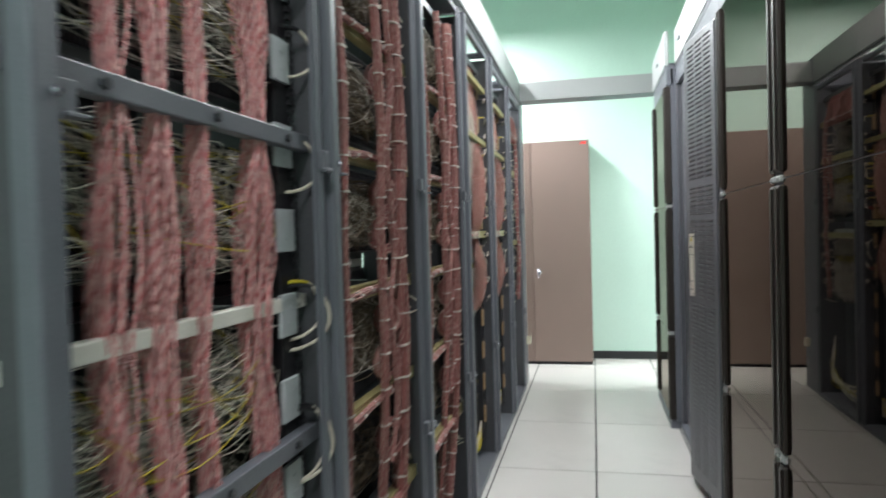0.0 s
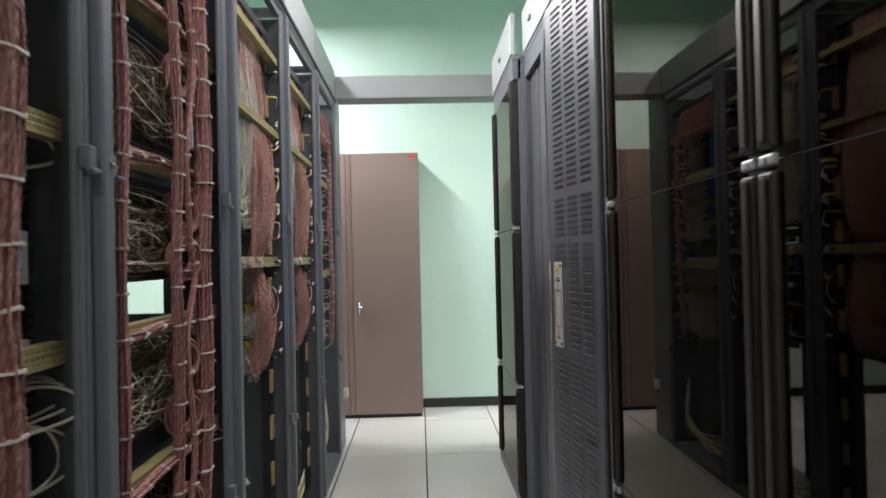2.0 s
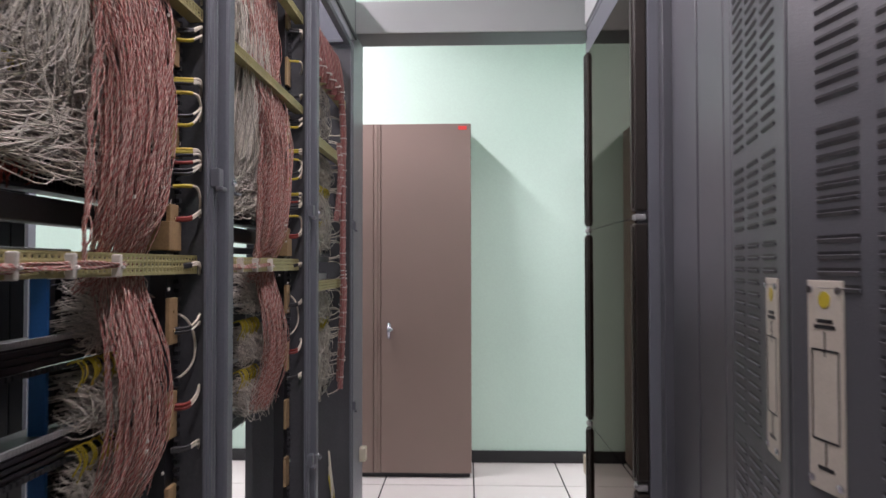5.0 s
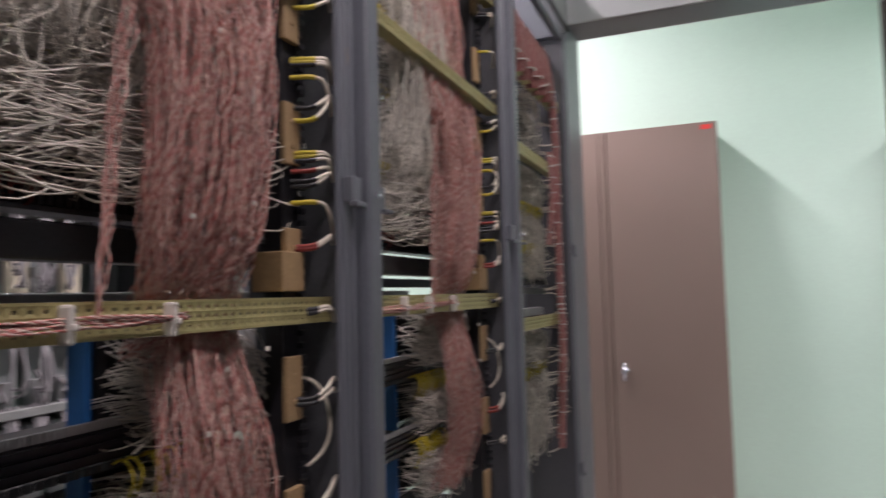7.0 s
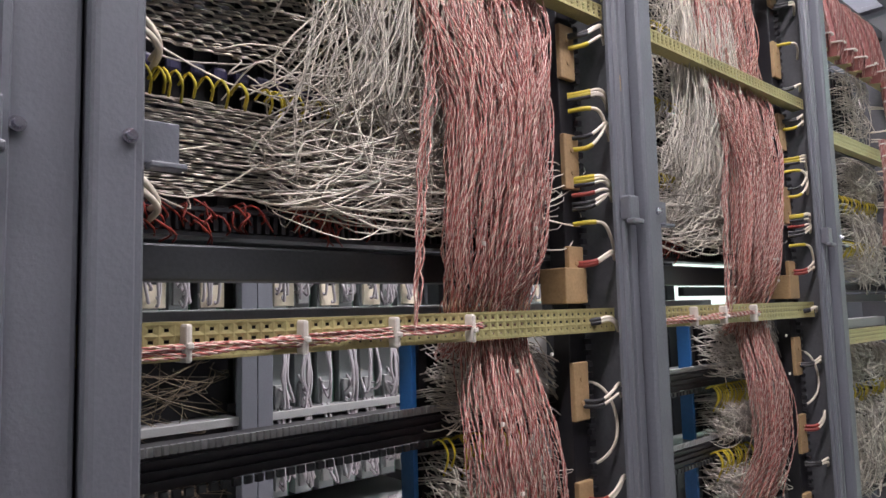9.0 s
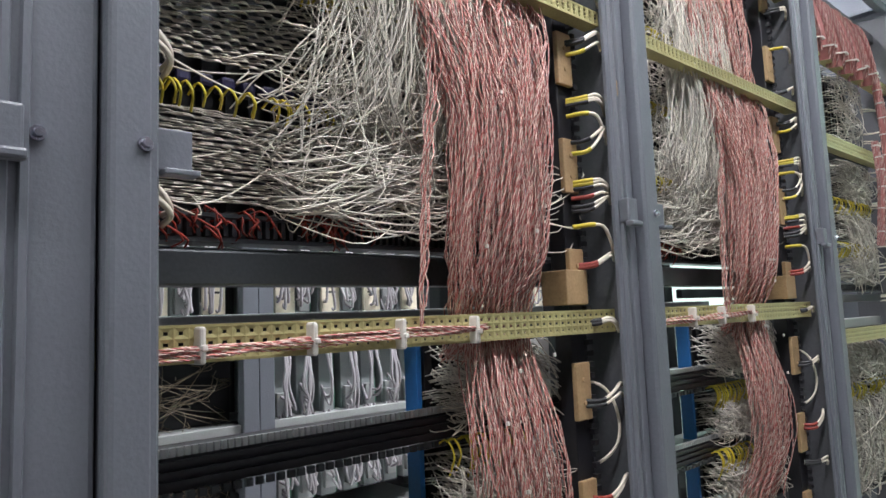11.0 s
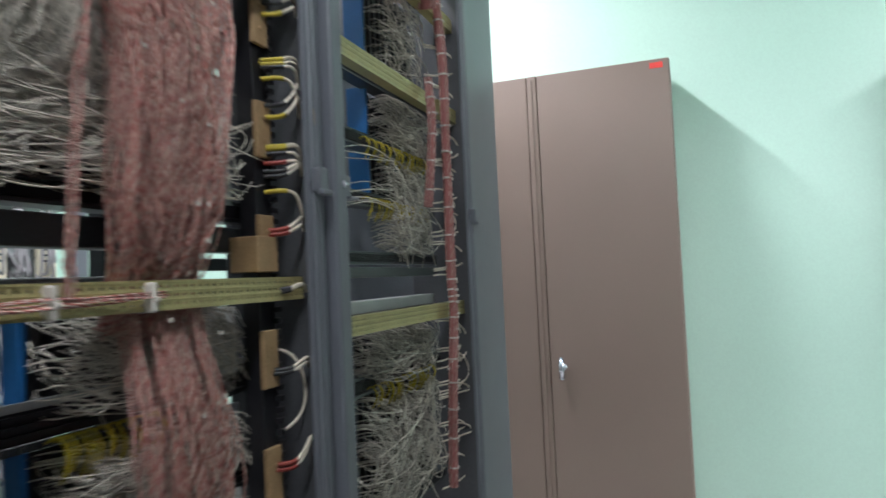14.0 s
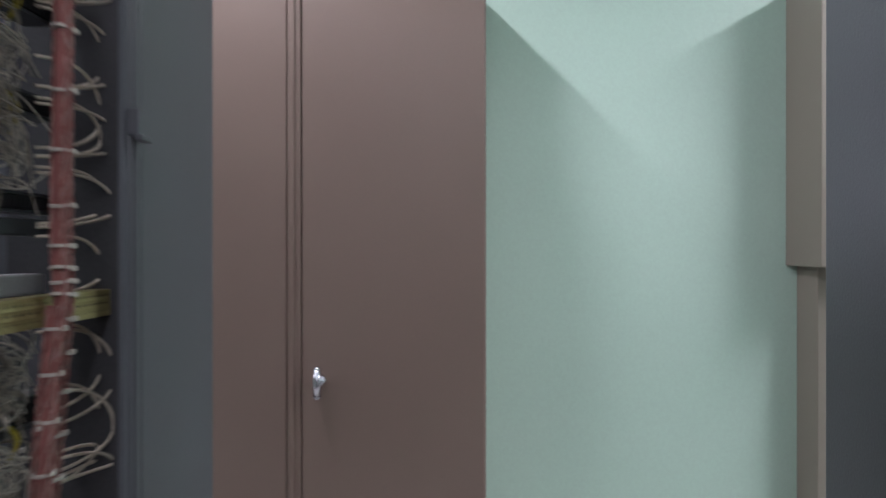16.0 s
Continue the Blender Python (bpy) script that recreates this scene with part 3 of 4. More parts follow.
def filler(parent, ya, yb, spans):
    """Grey blanking plates with screws between the cage and the spacer strip."""
    for za, zb, mat, label in spans:
        p = box("filler_plate", -0.712, -0.705, ya, yb, za, zb, mat, parent, label, 0.001)
        bm = bmesh.new()
        add_cyl(bm, (-0.705, yb - 0.015, (za + zb) / 2), (-0.701, yb - 0.015, (za + zb) / 2), 0.005, 10)
        part("screw", bm, M_CHROME, p, "bright screw")


def tags(parent, n, y, wy, z0, z1, x=-0.604):
    """Small white marker beads on wires."""
    for _ in range(n):
        yy, zz = y + R(-wy, wy), R(z0, z1)
        box("wire_tag", x, x + 0.004, yy - 0.0025, yy + 0.0025, zz - 0.003, zz + 0.003, M_TIE, parent, "small white wire tag", 0.001)


def bottom_cables(parent, ya, yb):
    """Cables lying loose on the rack's base."""
    w = Tubes()
    for k in range(14):
        y0 = R(ya, yb - 0.2)
        w.add(spline([(-0.95, y0, 0.06 + 0.004 * k), (-0.8, y0 + R(0, 0.15), 0.06 + 0.005 * k), (-0.7, y0 + R(0.1, 0.25), 0.07 + 0.006 * k), (-0.68, yb - R(0.02, 0.06), 0.16 + R(0, 0.1)), (-0.7, yb - R(0.01, 0.04), 0.35 + R(0, 0.15))], 20), 0.0045, 6, random.choice((0, 0, 1)))
    w.finish("loose_cabling", [M_CABLE, M_YWIRE], parent, "cream and yellow cables lying on the base")

# bay with four loose pink hanks
ra = rack(POSTS[0], POSTS[1], "grey rack with loose pink wire hanks and tangled jumpers", False)
ya, yb = POSTS[0] + HALF + 0.004, POSTS[1] - FOLD - 0.004
box("cross_bar", -0.655, -0.625, ya - 0.05, yb + 0.03, 1.596, 1.634, M_RACK, ra, "grey painted cross bar")
box("cross_bar", -0.672, -0.645, ya - 0.05, yb + 0.03, 1.24, 1.27, M_WHITEBAR, ra, "white painted cross bar")
box("cross_bar", -0.655, -0.625, ya - 0.05, yb + 0.03, 0.931, 0.969, M_RACK, ra, "grey painted cross bar")
for z in (1.615, 0.95):
    bm = bmesh.new()
    for q in (0.12, 0.4, 0.68):
        add_cyl(bm, (-0.625, ya + q, z), (-0.619, ya + q, z), 0.009, 6)
    part("bar_bolt", bm, M_RAIL, ra, "hexagon bolts on the cross bar")["kind"] = "stuff"
for z in (2.2, 1.98, 1.7, 1.33, 1.3, 1.02, 0.7, 0.42):
    rail(ra, ya, yb, z, 0.035)
for za, zb in ((1.72, 1.96), (1.36, 1.6), (1.05, 1.22), (0.74, 0.98), (0.45, 0.66), (2.02, 2.18)):
    backplane(ra, ya, yb, za, zb)
w = Tubes()
for za, zb in ((1.72, 1.96), (1.36, 1.6), (1.02, 1.24), (0.74, 0.98), (0.45, 0.66), (2.02, 2.18)):
    tangle(w, 190, ya + 0.01, yb - 0.06, za, zb, -0.72, 0.07, 0)
    tangle(w, 18, ya + 0.01, yb - 0.06, za, zb, -0.71, 0.08, 1)
w.finish("jumper_tangle", [M_BEIGE, M_YWIRE], ra, "tangle of fine beige jumper wires")
w = Tubes()
for k, (yc, wd) in enumerate(((0.92, 0.026), (1.015, 0.024), (1.13, 0.018), (1.335, 0.044))):
    pair_fall(w, 42 if wd > 0.04 else 32, [(-0.66, yc + 0.02, wd * 0.8, 0.015, 2.3), (-0.655, yc, wd, 0.02, 1.9), (-0.645, yc - 0.01, wd * 0.5, 0.012, 1.62), (-0.655, yc - 0.005, wd * 1.15, 0.022, 1.42), (-0.66, yc - 0.01, wd * 0.9, 0.02, 1.2), (-0.655, yc + 0.01, wd * 0.7, 0.015, 0.95), (-0.67, yc + 0.02, wd, 0.02, 0.5)], 0.03, 0.0019)
w.finish("wire_hank", [M_HANK, M_HANKW], ra, "loose hanks of pink twisted pairs")
side_strip(ra, yb - 0.03, 0.15, 2.35, False, -0.655, 0.08, 0.254, 0.186, 0.093)
cable_loops(ra, yb + 0.01, (2.1, 1.87, 1.62, 1.3, 1.02, 0.7), True, -0.63, 0.1, 0.0042, (0.13, 0.16))

# two bays with laced cable forms
for i in (1, 2):
    rb = rack(POSTS[i], POSTS[i + 1], "grey rack with laced pink cable forms and olive wire tangles", False, 0.092 if i == 2 else FOLD)
    ya, yb = POSTS[i] + HALF + 0.004, POSTS[i + 1] - FOLD - 0.004
    for z in (1.985, 1.625, 1.238, 0.905, 0.545):
        bar = punched_bar(rb, ya - 0.05, yb + 0.03, z)
        laced_bundle(bar, [(-0.622, ya, z + 0.004), (-0.62, ya + 0.15, z - 0.006), (-0.622, ya + 0.32, z + 0.004), (-0.63, yb - 0.12, z)], 0.011, 9, 5)
    for z in (2.3, 2.06, 1.95, 1.7, 1.59, 1.36, 0.98, 0.87, 0.62, 0.5):
        rail(rb, ya, yb, z, 0.03)
    w = Tubes()
    for za, zb in ((1.73, 1.93), (1.39, 1.57), (1.01, 1.22), (0.65, 0.85), (0.25, 0.48), (2.09, 2.28)):
        backplane(rb, ya, yb, za, zb)
        low = 0.2 if za < 1 else 1
        tangle(w, int(210 * low), ya + 0.01, yb - 0.2, za, zb, -0.72, 0.08, 0)
        comb(w, int(110 * low), ya + 0.02, yb - 0.2, za, zb, -0.72, 0, 0.14)
        if za > 0.7:
            tangle(w, 50, ya + 0.01, yb - 0.2, za, zb, -0.715, 0.08, 1)
    w.finish("jumper_tangle", [M_OLIVE, M_BEIGE], rb, "tangle of fine olive jumper wires")
    pc = POSTS[i + 1]
    for off, rad, n in ((-0.765, 0.015, 14), (-0.45, 0.017, 16), (-0.26, 0.031, 30)):
        yc = pc + off
        laced_bundle(rb, [(-0.62, yc - 0.01, 2.34), (-0.61, yc, 2.0), (-0.605, yc + 0.01, 1.7), (-0.61, yc - 0.004, 1.4), (-0.61, yc + 0.005, 1.1), (-0.625, yc + 0.015, 0.75), (-0.65, yc + 0.005, 0.4), (-0.68, yc, 0.1)], rad, n, 22, flat=0.8)
    yc = pc - 0.44
    laced_bundle(rb, [(-0.6, yc + 0.03, 2.3), (-0.6, yc + 0.07, 2.05), (-0.6, yc + 0.1, 1.9), (-0.6, yc + 0.04, 1.66), (-0.6, yc + 0.06, 1.45), (-0.6, yc + 0.09, 1.35), (-0.6, yc + 0.03, 1.18), (-0.6, yc + 0.07, 0.9), (-0.61, yc + 0.03, 0.7)], 0.0085, 7, 14, "thin laced branch of pink wires")
    w = Tubes()
    for zc in (1.88, 1.52, 1.4, 1.14, 1.0, 0.76):
        for k in range(30):
            rr, y0 = R(0.034, 0.06), pc - 0.345
            an = np.linspace(0, 2 * math.pi * R(0.7, 1.0), 18) + R(0, 6)
            w.add(np.stack([-0.632 + R(-0.012, 0.012) + 0.4 * rr * np.cos(an), y0 + R(-0.006, 0.006) + 0.9 * rr * np.cos(an), zc + rr * np.sin(an)], 1), 0.0018, 4, k % 3 == 0)
    w.finish("wire_coil", [M_FORM, M_FORMW], rb, "coils of spare pink wire")
    side_strip(rb, yb - 0.01, 0.15, 2.35, False)
    cable_loops(rb, yb - 0.0, (2.2, 2.0, 1.62, 1.2, 1.12, 0.9, 0.62, 0.4), False)
    if i == 1:
        meter = box("instrument", -0.98, -0.75, ya + 0.3, ya + 0.62, 1.285, 1.345, M_RAIL, rb, "flat dark instrument with white keys")
        for k in range(9):
            box("key", -0.75, -0.744, ya + 0.33 + k * 0.03, ya + 0.35 + k * 0.03, 1.3, 1.325, M_PAPER, meter, "white key", 0.001)


def exchange_bay(y0, y1, seed, left, fall, n_pairs, bar_z=1.386):
    """A rack with two wire-wrap subracks, a curtain of twisted pairs and half-empty card cages below."""
    random.seed(seed)
    r = rack(y0, y1, "grey rack with beige jumpers and hanging pink twisted pairs", True)
    ya, yb = y0 + HALF + 0.004, y1 - FOLD - 0.004
    split = ya + left
    for z, h in ((2.26, 0.03), (2.045, 0.025), (1.875, 0.025), (1.52, 0.035), (0.93, 0.03)):
        rail(r, ya, yb, z, h)
    for z in (1.243, 1.085):
        card_beam(r, ya, yb - 0.02, z)
    box("shelf_beam", -0.735, -0.70, ya, yb, 1.45, 1.492, M_RAIL, r)
    box("shelf_beam", -0.95, -0.90, ya, yb, 1.395, 1.42, M_ZINC, r, "bare zinc beam")
    for za, zb in ((2.06, 2.24), (1.89, 2.03), (1.54, 1.86)):
        backplane(r, ya, yb - 0.12, za, zb)
    for za, zb in ((1.255, 1.37), (1.11, 1.2), (0.95, 1.06)):
        backplane(r, split, yb - 0.06, za, zb)
        box("card_cage_plate", -0.765, -0.735, split - 0.012, split - 0.003, za - 0.01, zb + 0.01, M_BLUE, r, "blue card cage end plate", 0.001)
    for z in (2.25, 1.93):
        punched_bar(r, ya - 0.02, yb + 0.01, z, x=-0.617, h=0.021)
    bar = punched_bar(r, ya - 0.05, yb + 0.03, bar_z)
    for k in range(4):
        tie_on(bar, -0.622, ya + 0.05 + k * 0.13 + R(-0.01, 0.01), bar_z - 0.002, 0.007, 0.039, 0.044)
    w = Tubes()
    for k in range(8):
        p = spline([(-0.626 + R(-0.005, 0.005), ya - 0.03 + j * 0.1, bar_z - 0.011 + 0.0025 * j + R(-0.006, 0.006)) for j in range(6)], 60)
        w.twisted(p, 0.0011, 0.018, 3)
    stub = Tubes()
    for z in (1.7, 1.53, 1.2):
        for k in range(2):
            stub.add(spline([(-0.67, ya - 0.01, z + 0.035 - 0.014 * k), (-0.655, ya + 0.016, z + 0.022 - 0.012 * k), (-0.66, ya + 0.034, z - 0.006 * k), (-0.71, ya + 0.042, z - 0.012 * k)], 14), 0.0036, 8)
    stub.finish("cable_stub", [M_CABLE], r, "cream cables entering beside the upright", stuff=False)
    w.finish("bar_wiring", [M_RED, M_PINKW], bar, "twisted pairs laid along the bar")
    # wire-wrap fields
    w = Tubes()
    for za, zb in ((2.06, 2.16), (1.895, 1.995), (1.728, 1.825), (1.553, 1.662)):
        weave(w, ya, ya + left * 0.62, za, zb)
        tangle(w, 8, ya, split, za, zb, -0.715, 0.03, 0)
    w.finish("wire_wrap_field", [M_BEIGE], r, "dense field of beige wire-wrap jumpers")
    w = Tubes()
    for z in (2.172, 2.01, 1.84, 1.676):
        fringe(w, ya, ya + left * 1.1, z, -0.708, 0, 30, 0.022)
    for z in (1.215, 1.07):
        fringe(w, split, split + 0.17, z, -0.715, 0, 16, 0.05)
    w.finish("yellow_fringe", [M_YWIRE], r, "row of yellow jumper loops")
    w = Tubes()
    for k in range(48):
        y, z = ya + R(0, left * 0.75), R(1.515, 1.545)
        w.add(spline([(-0.72, y, z), (-0.7, y + R(-0.01, 0.02), z + 0.004), (-0.7, y + R(0.0, 0.03), z - 0.012), (-0.715, y + 0.02, z - 0.02)], 8), 0.0013, 4, 0)
    w.finish("red_fringe", [M_REDWIRE], r, "short red jumper wires")
    bm = bmesh.new()
    for k in range(12):
        add_box(bm, -0.745, -0.716, ya + 0.005 + k * 0.028, ya + 0.024 + k * 0.028, 1.694, 1.712, 0.005)
    part("connector_strip", bm, M_NAVY, r, "row of navy connectors")["kind"] = "stuff"
    w = Tubes()
    c = fall - 0.15
    for za, zb in ((1.75, 2.2), (1.54, 1.9)):
        tangle(w, 330, ya + left * 0.42, yb - 0.16, za, zb, -0.71, 0.07, 0, 0.001, (c, zb + 0.05))
    for _ in range(150):
        y = c + R(-0.13, 0.12)
        w.add(spline([(-0.70, y + R(-0.1, 0.06), 2.3), (-0.655 + R(-0.02, 0.02), y, 2.05), (-0.645 + R(-0.02, 0.02), y + R(-0.05, 0.05), 1.85), (-0.655 + R(-0.02, 0.02), y + R(-0.08, 0.08), 1.7), (-0.68, y + R(-0.12, 0.12), 1.62 + R(-0.04, 0.06)), (-0.73, y + R(-0.13, 0.14), 1.58 + R(-0.02, 0.08))], 22), R(0.0008, 0.0012), 4, 0)
    for _ in range(130):
        y0, z0 = R(ya + left * 0.35, yb - 0.2), R(1.54, 1.64)
        w.add(spline([(-0.71, y0, z0), (-0.66, y0 + R(0.0, 0.1), z0 - R(0.0, 0.04)), (-0.66, y0 + R(0.06, 0.2), z0 - R(-0.03, 0.03)), (-0.7, y0 + R(0.1, 0.3), z0 + R(0, 0.1))], 14), R(0.0009, 0.0013), 4, 0)
    for _ in range(40):
        y0, z0 = R(ya + 0.1, split), R(1.6, 1.75)
        w.add(spline([(-0.7, y0, z0), (-0.66, y0 + R(0.02, 0.08), z0 + R(-0.03, 0.05)), (-0.655, y0 + R(0.08, 0.16), z0 + R(0.02, 0.1)), (-0.68, y0 + R(0.16, 0.28), z0 + R(0.02, 0.16))], 12), 0.001, 4, 0)
    w.finish("jumper_tangle", [M_BEIGE], r, "hanging tangle of beige jumper wires")
    w = Tubes()
    for za, zb, n in ((1.255, 1.37, 150), (1.11, 1.2, 150), (0.955, 1.06, 110)):
        comb(w, n, split, yb - 0.12, za, zb, -0.725, 0, 0.11, 0.0012)
        tangle(w, 90, split, yb - 0.1, za, zb, -0.715, 0.055, 0, 0.0011)
    w.finish("pin_wiring", [M_BEIGE], r, "short beige wires off the backplane pins")
    w = Tubes()
    upper = [(-0.69, fall - 0.1, 0.17, 0.02, 2.36), (-0.665, fall - 0.06, 0.16, 0.025, 2.1), (-0.66, fall - 0.035, 0.15, 0.018, 1.955), (-0.64, fall - 0.02, 0.135, 0.022, 1.85), (-0.622, fall, 0.095, 0.022, 1.7), (-0.63, fall - 0.01, 0.085, 0.02, 1.5), (-0.665, fall - 0.005, 0.075, 0.012, bar_z)]
    pair_fall(w, n_pairs // 2, upper + [(-0.695, fall, 0.07, 0.01, bar_z - 0.045)])
    for cy, wy, share in ((-0.045, 0.028, 0.15), (0.01, 0.028, 0.2), (0.065, 0.024, 0.15)):
        pair_fall(w, int(n_pairs * share), upper[:-1] + [(-0.665, fall + cy * 0.7, wy, 0.012, bar_z), (-0.63, fall + cy, wy, 0.02, 1.22), (-0.635, fall + cy + 0.02, wy * 1.2, 0.022, 1.08), (-0.67, fall + cy * 0.8, wy * 1.5, 0.02, 0.955)])
    pair_fall(w, n_pairs // 7, [(-0.68, fall + 0.04, 0.05, 0.015, 2.36), (-0.67, fall + 0.1, 0.04, 0.015, 1.98), (-0.66, fall + 0.115, 0.03, 0.015, 1.8), (-0.66, fall + 0.07, 0.03, 0.015, 1.6), (-0.67, fall + 0.05, 0.03, 0.015, 1.45)])
    pair_fall(w, 6, [(-0.66, c + 0.03, 0.02, 0.01, 2.2), (-0.63, c + 0.02, 0.012, 0.006, 1.8), (-0.63, c - 0.0, 0.01, 0.006, 1.6), (-0.628, c - 0.02, 0.006, 0.004, bar_z)])
    w.finish("twisted_pair_curtain", [M_RED, M_PINKW], r, "curtain of red and white twisted pairs")
    filler(r, yb - 0.135, yb - 0.072, ((1.53, 1.6, M_MODULE, "grey blanking plate"), (1.62, 1.74, M_PAPER, "pale blanking plate with a paper label"), (1.76, 1.88, M_MODULE, "grey blanking plate"), (1.9, 2.0, M_MODULE, "grey blanking plate"), (1.25, 1.36, M_PAPER, "blanking plate with a white paper label"), (1.1, 1.2, M_MODULE, "grey blanking plate"), (0.97, 1.06, M_PAPER, "blanking plate with a white paper label")))
    tape(r, y1 - 0.03, 1.8 if seed == 5 else 1.69)
    tags(r, 12, fall, 0.09, 1.0, 2.0)
    bottom_cables(r, ya, yb)
    side_strip(r, yb - 0.042, 0.12, 2.35, True, -0.661, 0.04, 0.245, 0.195, 0.097)
    box("spacer_plate", -0.7, -0.644, yb - 0.09, yb - 0.032, 1.415, 1.475, M_TAN, r, "tan insulating plate", 0.002)
    feed_cables(r, yb - 0.035, ((2.2, 2, 2, 0.0), (2.09, 1, 1, -0.03), (1.97, 2, 2, 0.01), (1.885, 2, 2, 0.02), (1.862, 1, 1, 0.035), (1.779, 3, 1, -0.005), (1.748, 1, 1, -0.045), (1.7, 1, 2, 0.04), (1.682, 1, 1, 0.05), (1.63, 3, 1, -0.012), (1.6, 1, 3, 0.0), (1.585, 2, 2, 0.02), (1.55, 1, 1, -0.045), (1.485, 2, 3, 0.012), (1.385, 2, 2, -0.008), (1.25, 2, 2, 0.018), (1.09, 2, 3, 0.03), (1.0, 2, 2, 0.0)))
    cable_loops(r, yb + 0.012, (1.28,), False, -0.655, 0.085, 0.003, (0.17,), (1,))
    return r


exchange_bay(POSTS[3], POSTS[4], 5, 0.44, POSTS[4] - 0.32, 185)
exchange_bay(POSTS[4], POSTS[5], 9, 0.36, POSTS[5] - 0.36, 185)

# last bay: half-empty card cages and one laced upright form
random.seed(14)
rc = rack(POSTS[5], POSTS[6], "grey rack half empty, with a laced pink cable form", True)
ya, yb = POSTS[5] + HALF + 0.004, POSTS[6] - FOLD - 0.004
for z, h in ((2.25, 0.03), (1.9, 0.03), (1.735, 0.035), (1.59, 0.035), (1.448, 0.03), (1.148, 0.045), (0.81, 0.035)):
    rail(rc, ya, yb, z, h)
box("shelf_beam", -0.72, -0.70, ya, yb, 1.4, 1.425, M_RAIL, rc)
box("shelf_beam", -0.76, -0.72, ya, yb, 1.315, 1.345, M_ZINC, rc, "bare zinc beam")
for z in (2.17, 1.885, 1.3):
    punched_bar(rc, ya - 0.05, yb + 0.03, z)
for s, za, zb in ((ya + 0.42, 1.755, 1.88), (ya + 0.42, 1.61, 1.715), (ya + 0.26, 1.17, 1.28), (ya + 0.26, 0.83, 1.12), (ya + 0.42, 1.95, 2.2)):
    backplane(rc, s, yb - 0.07, za, zb)
    box("card_cage_plate", -0.79, -0.735, s - 0.012, s - 0.003, za - 0.01, zb + 0.01, M_BLUE, rc, "blue card cage end plate", 0.001)
w = Tubes()
for s, za, zb, n in ((ya + 0.42, 1.755, 1.88, 110), (ya + 0.42, 1.47, 1.715, 170), (ya + 0.26, 1.17, 1.28, 170), (ya + 0.26, 0.83, 1.12, 240), (ya + 0.42, 1.95, 2.2, 60)):
    comb(w, int(n * 0.8), s, yb - 0.12, za, zb, -0.725, 0, 0.09, 0.0018)
    tangle(w, int(n * 0.5), s, yb - 0.08, za, zb, -0.715, 0.06, 0, 0.0015)
for z, y1 in ((1.7, ya + 0.5), (1.62, ya + 0.48), (1.58, ya + 0.5)):
    for k in range(3):
        w.add(spline([(-0.66, ya - 0.02, z - 0.05 + R(-0.02, 0.02)), (-0.64, ya + 0.2, z - 0.02 + R(-0.03, 0.02)), (-0.7, y1, z + R(-0.01, 0.02))], 18), 0.0012, 4, 0)
w.finish("jumper_tangle", [M_BEIGE], rc, "drooping beige jumper wires")
w = Tubes()
for z in (1.73, 1.585, 1.135):
    fringe(w, ya + 0.3, yb - 0.1, z, -0.715, 0, 22, 0.045)
w.finish("yellow_fringe", [M_YWIRE], rc, "row of yellow jumper loops")
f = yb - 0.126
laced_bundle(rc, [(-0.63, f, 2.2), (-0.62, f + 0.005, 2.0), (-0.62, f + 0.005, 1.7), (-0.62, f, 1.4), (-0.615, f - 0.005, 1.3), (-0.62, f - 0.025, 1.1), (-0.63, f - 0.03, 0.85)], 0.0135, 13, 24)
laced_bundle(rc, [(-0.615, f - 0.13, 1.93), (-0.605, f - 0.14, 1.8), (-0.62, f - 0.155, 1.58)], 0.011, 10, 6)
laced_bundle(rc, [(-0.605, f - 0.035, 1.31), (-0.605, f - 0.065, 1.1), (-0.62, f - 0.055, 0.82)], 0.011, 10, 7)
tags(rc, 10, f - 0.1, 0.1, 0.9, 1.3)
bottom_cables(rc, ya, yb)
for k in range(6):
    laced_bundle(rc, [(-0.72, ya + 0.06 + k * 0.1, 2.31), (-0.655, ya + 0.07 + k * 0.1, 2.33), (-0.625, ya + 0.08 + k * 0.1, 2.2), (-0.63, ya + 0.1 + k * 0.1, 2.14)], 0.03, 18, 2)
cable_loops(rc, yb - 0.0, (2.1, 1.98, 1.84, 1.74, 1.66, 1.6, 1.5, 1.4, 1.27, 1.18, 1.08, 0.96, 0.86), False, thick=0.0027, counts=(1, 2, 2))

# closing panel at the end of the row
end = empty("rack_end_panel", XF - 0.2, POSTS[6] + 0.16, 0, "grey painted closing panel at the end of the racks", "panel")
box("panel_sheet", XB, XF - 0.004, POSTS[6] + 0.004, POSTS[6] + 0.32, 0, 2.735, M_RACK, end, bevel=0.004)
box("socket_box", XF - 0.003, XF + 0.03, POSTS[6] + 0.2, POSTS[6] + 0.26, 0.36, 0.43, M_CREAM, end, "cream plastic cable gland box")

# ---- racks behind smoked glass ----
XR, XRB = 0.585, 1.1
RPOSTS = [0.6, 1.5, 2.4, 3.36, 4.42, 4.975, 5.925]


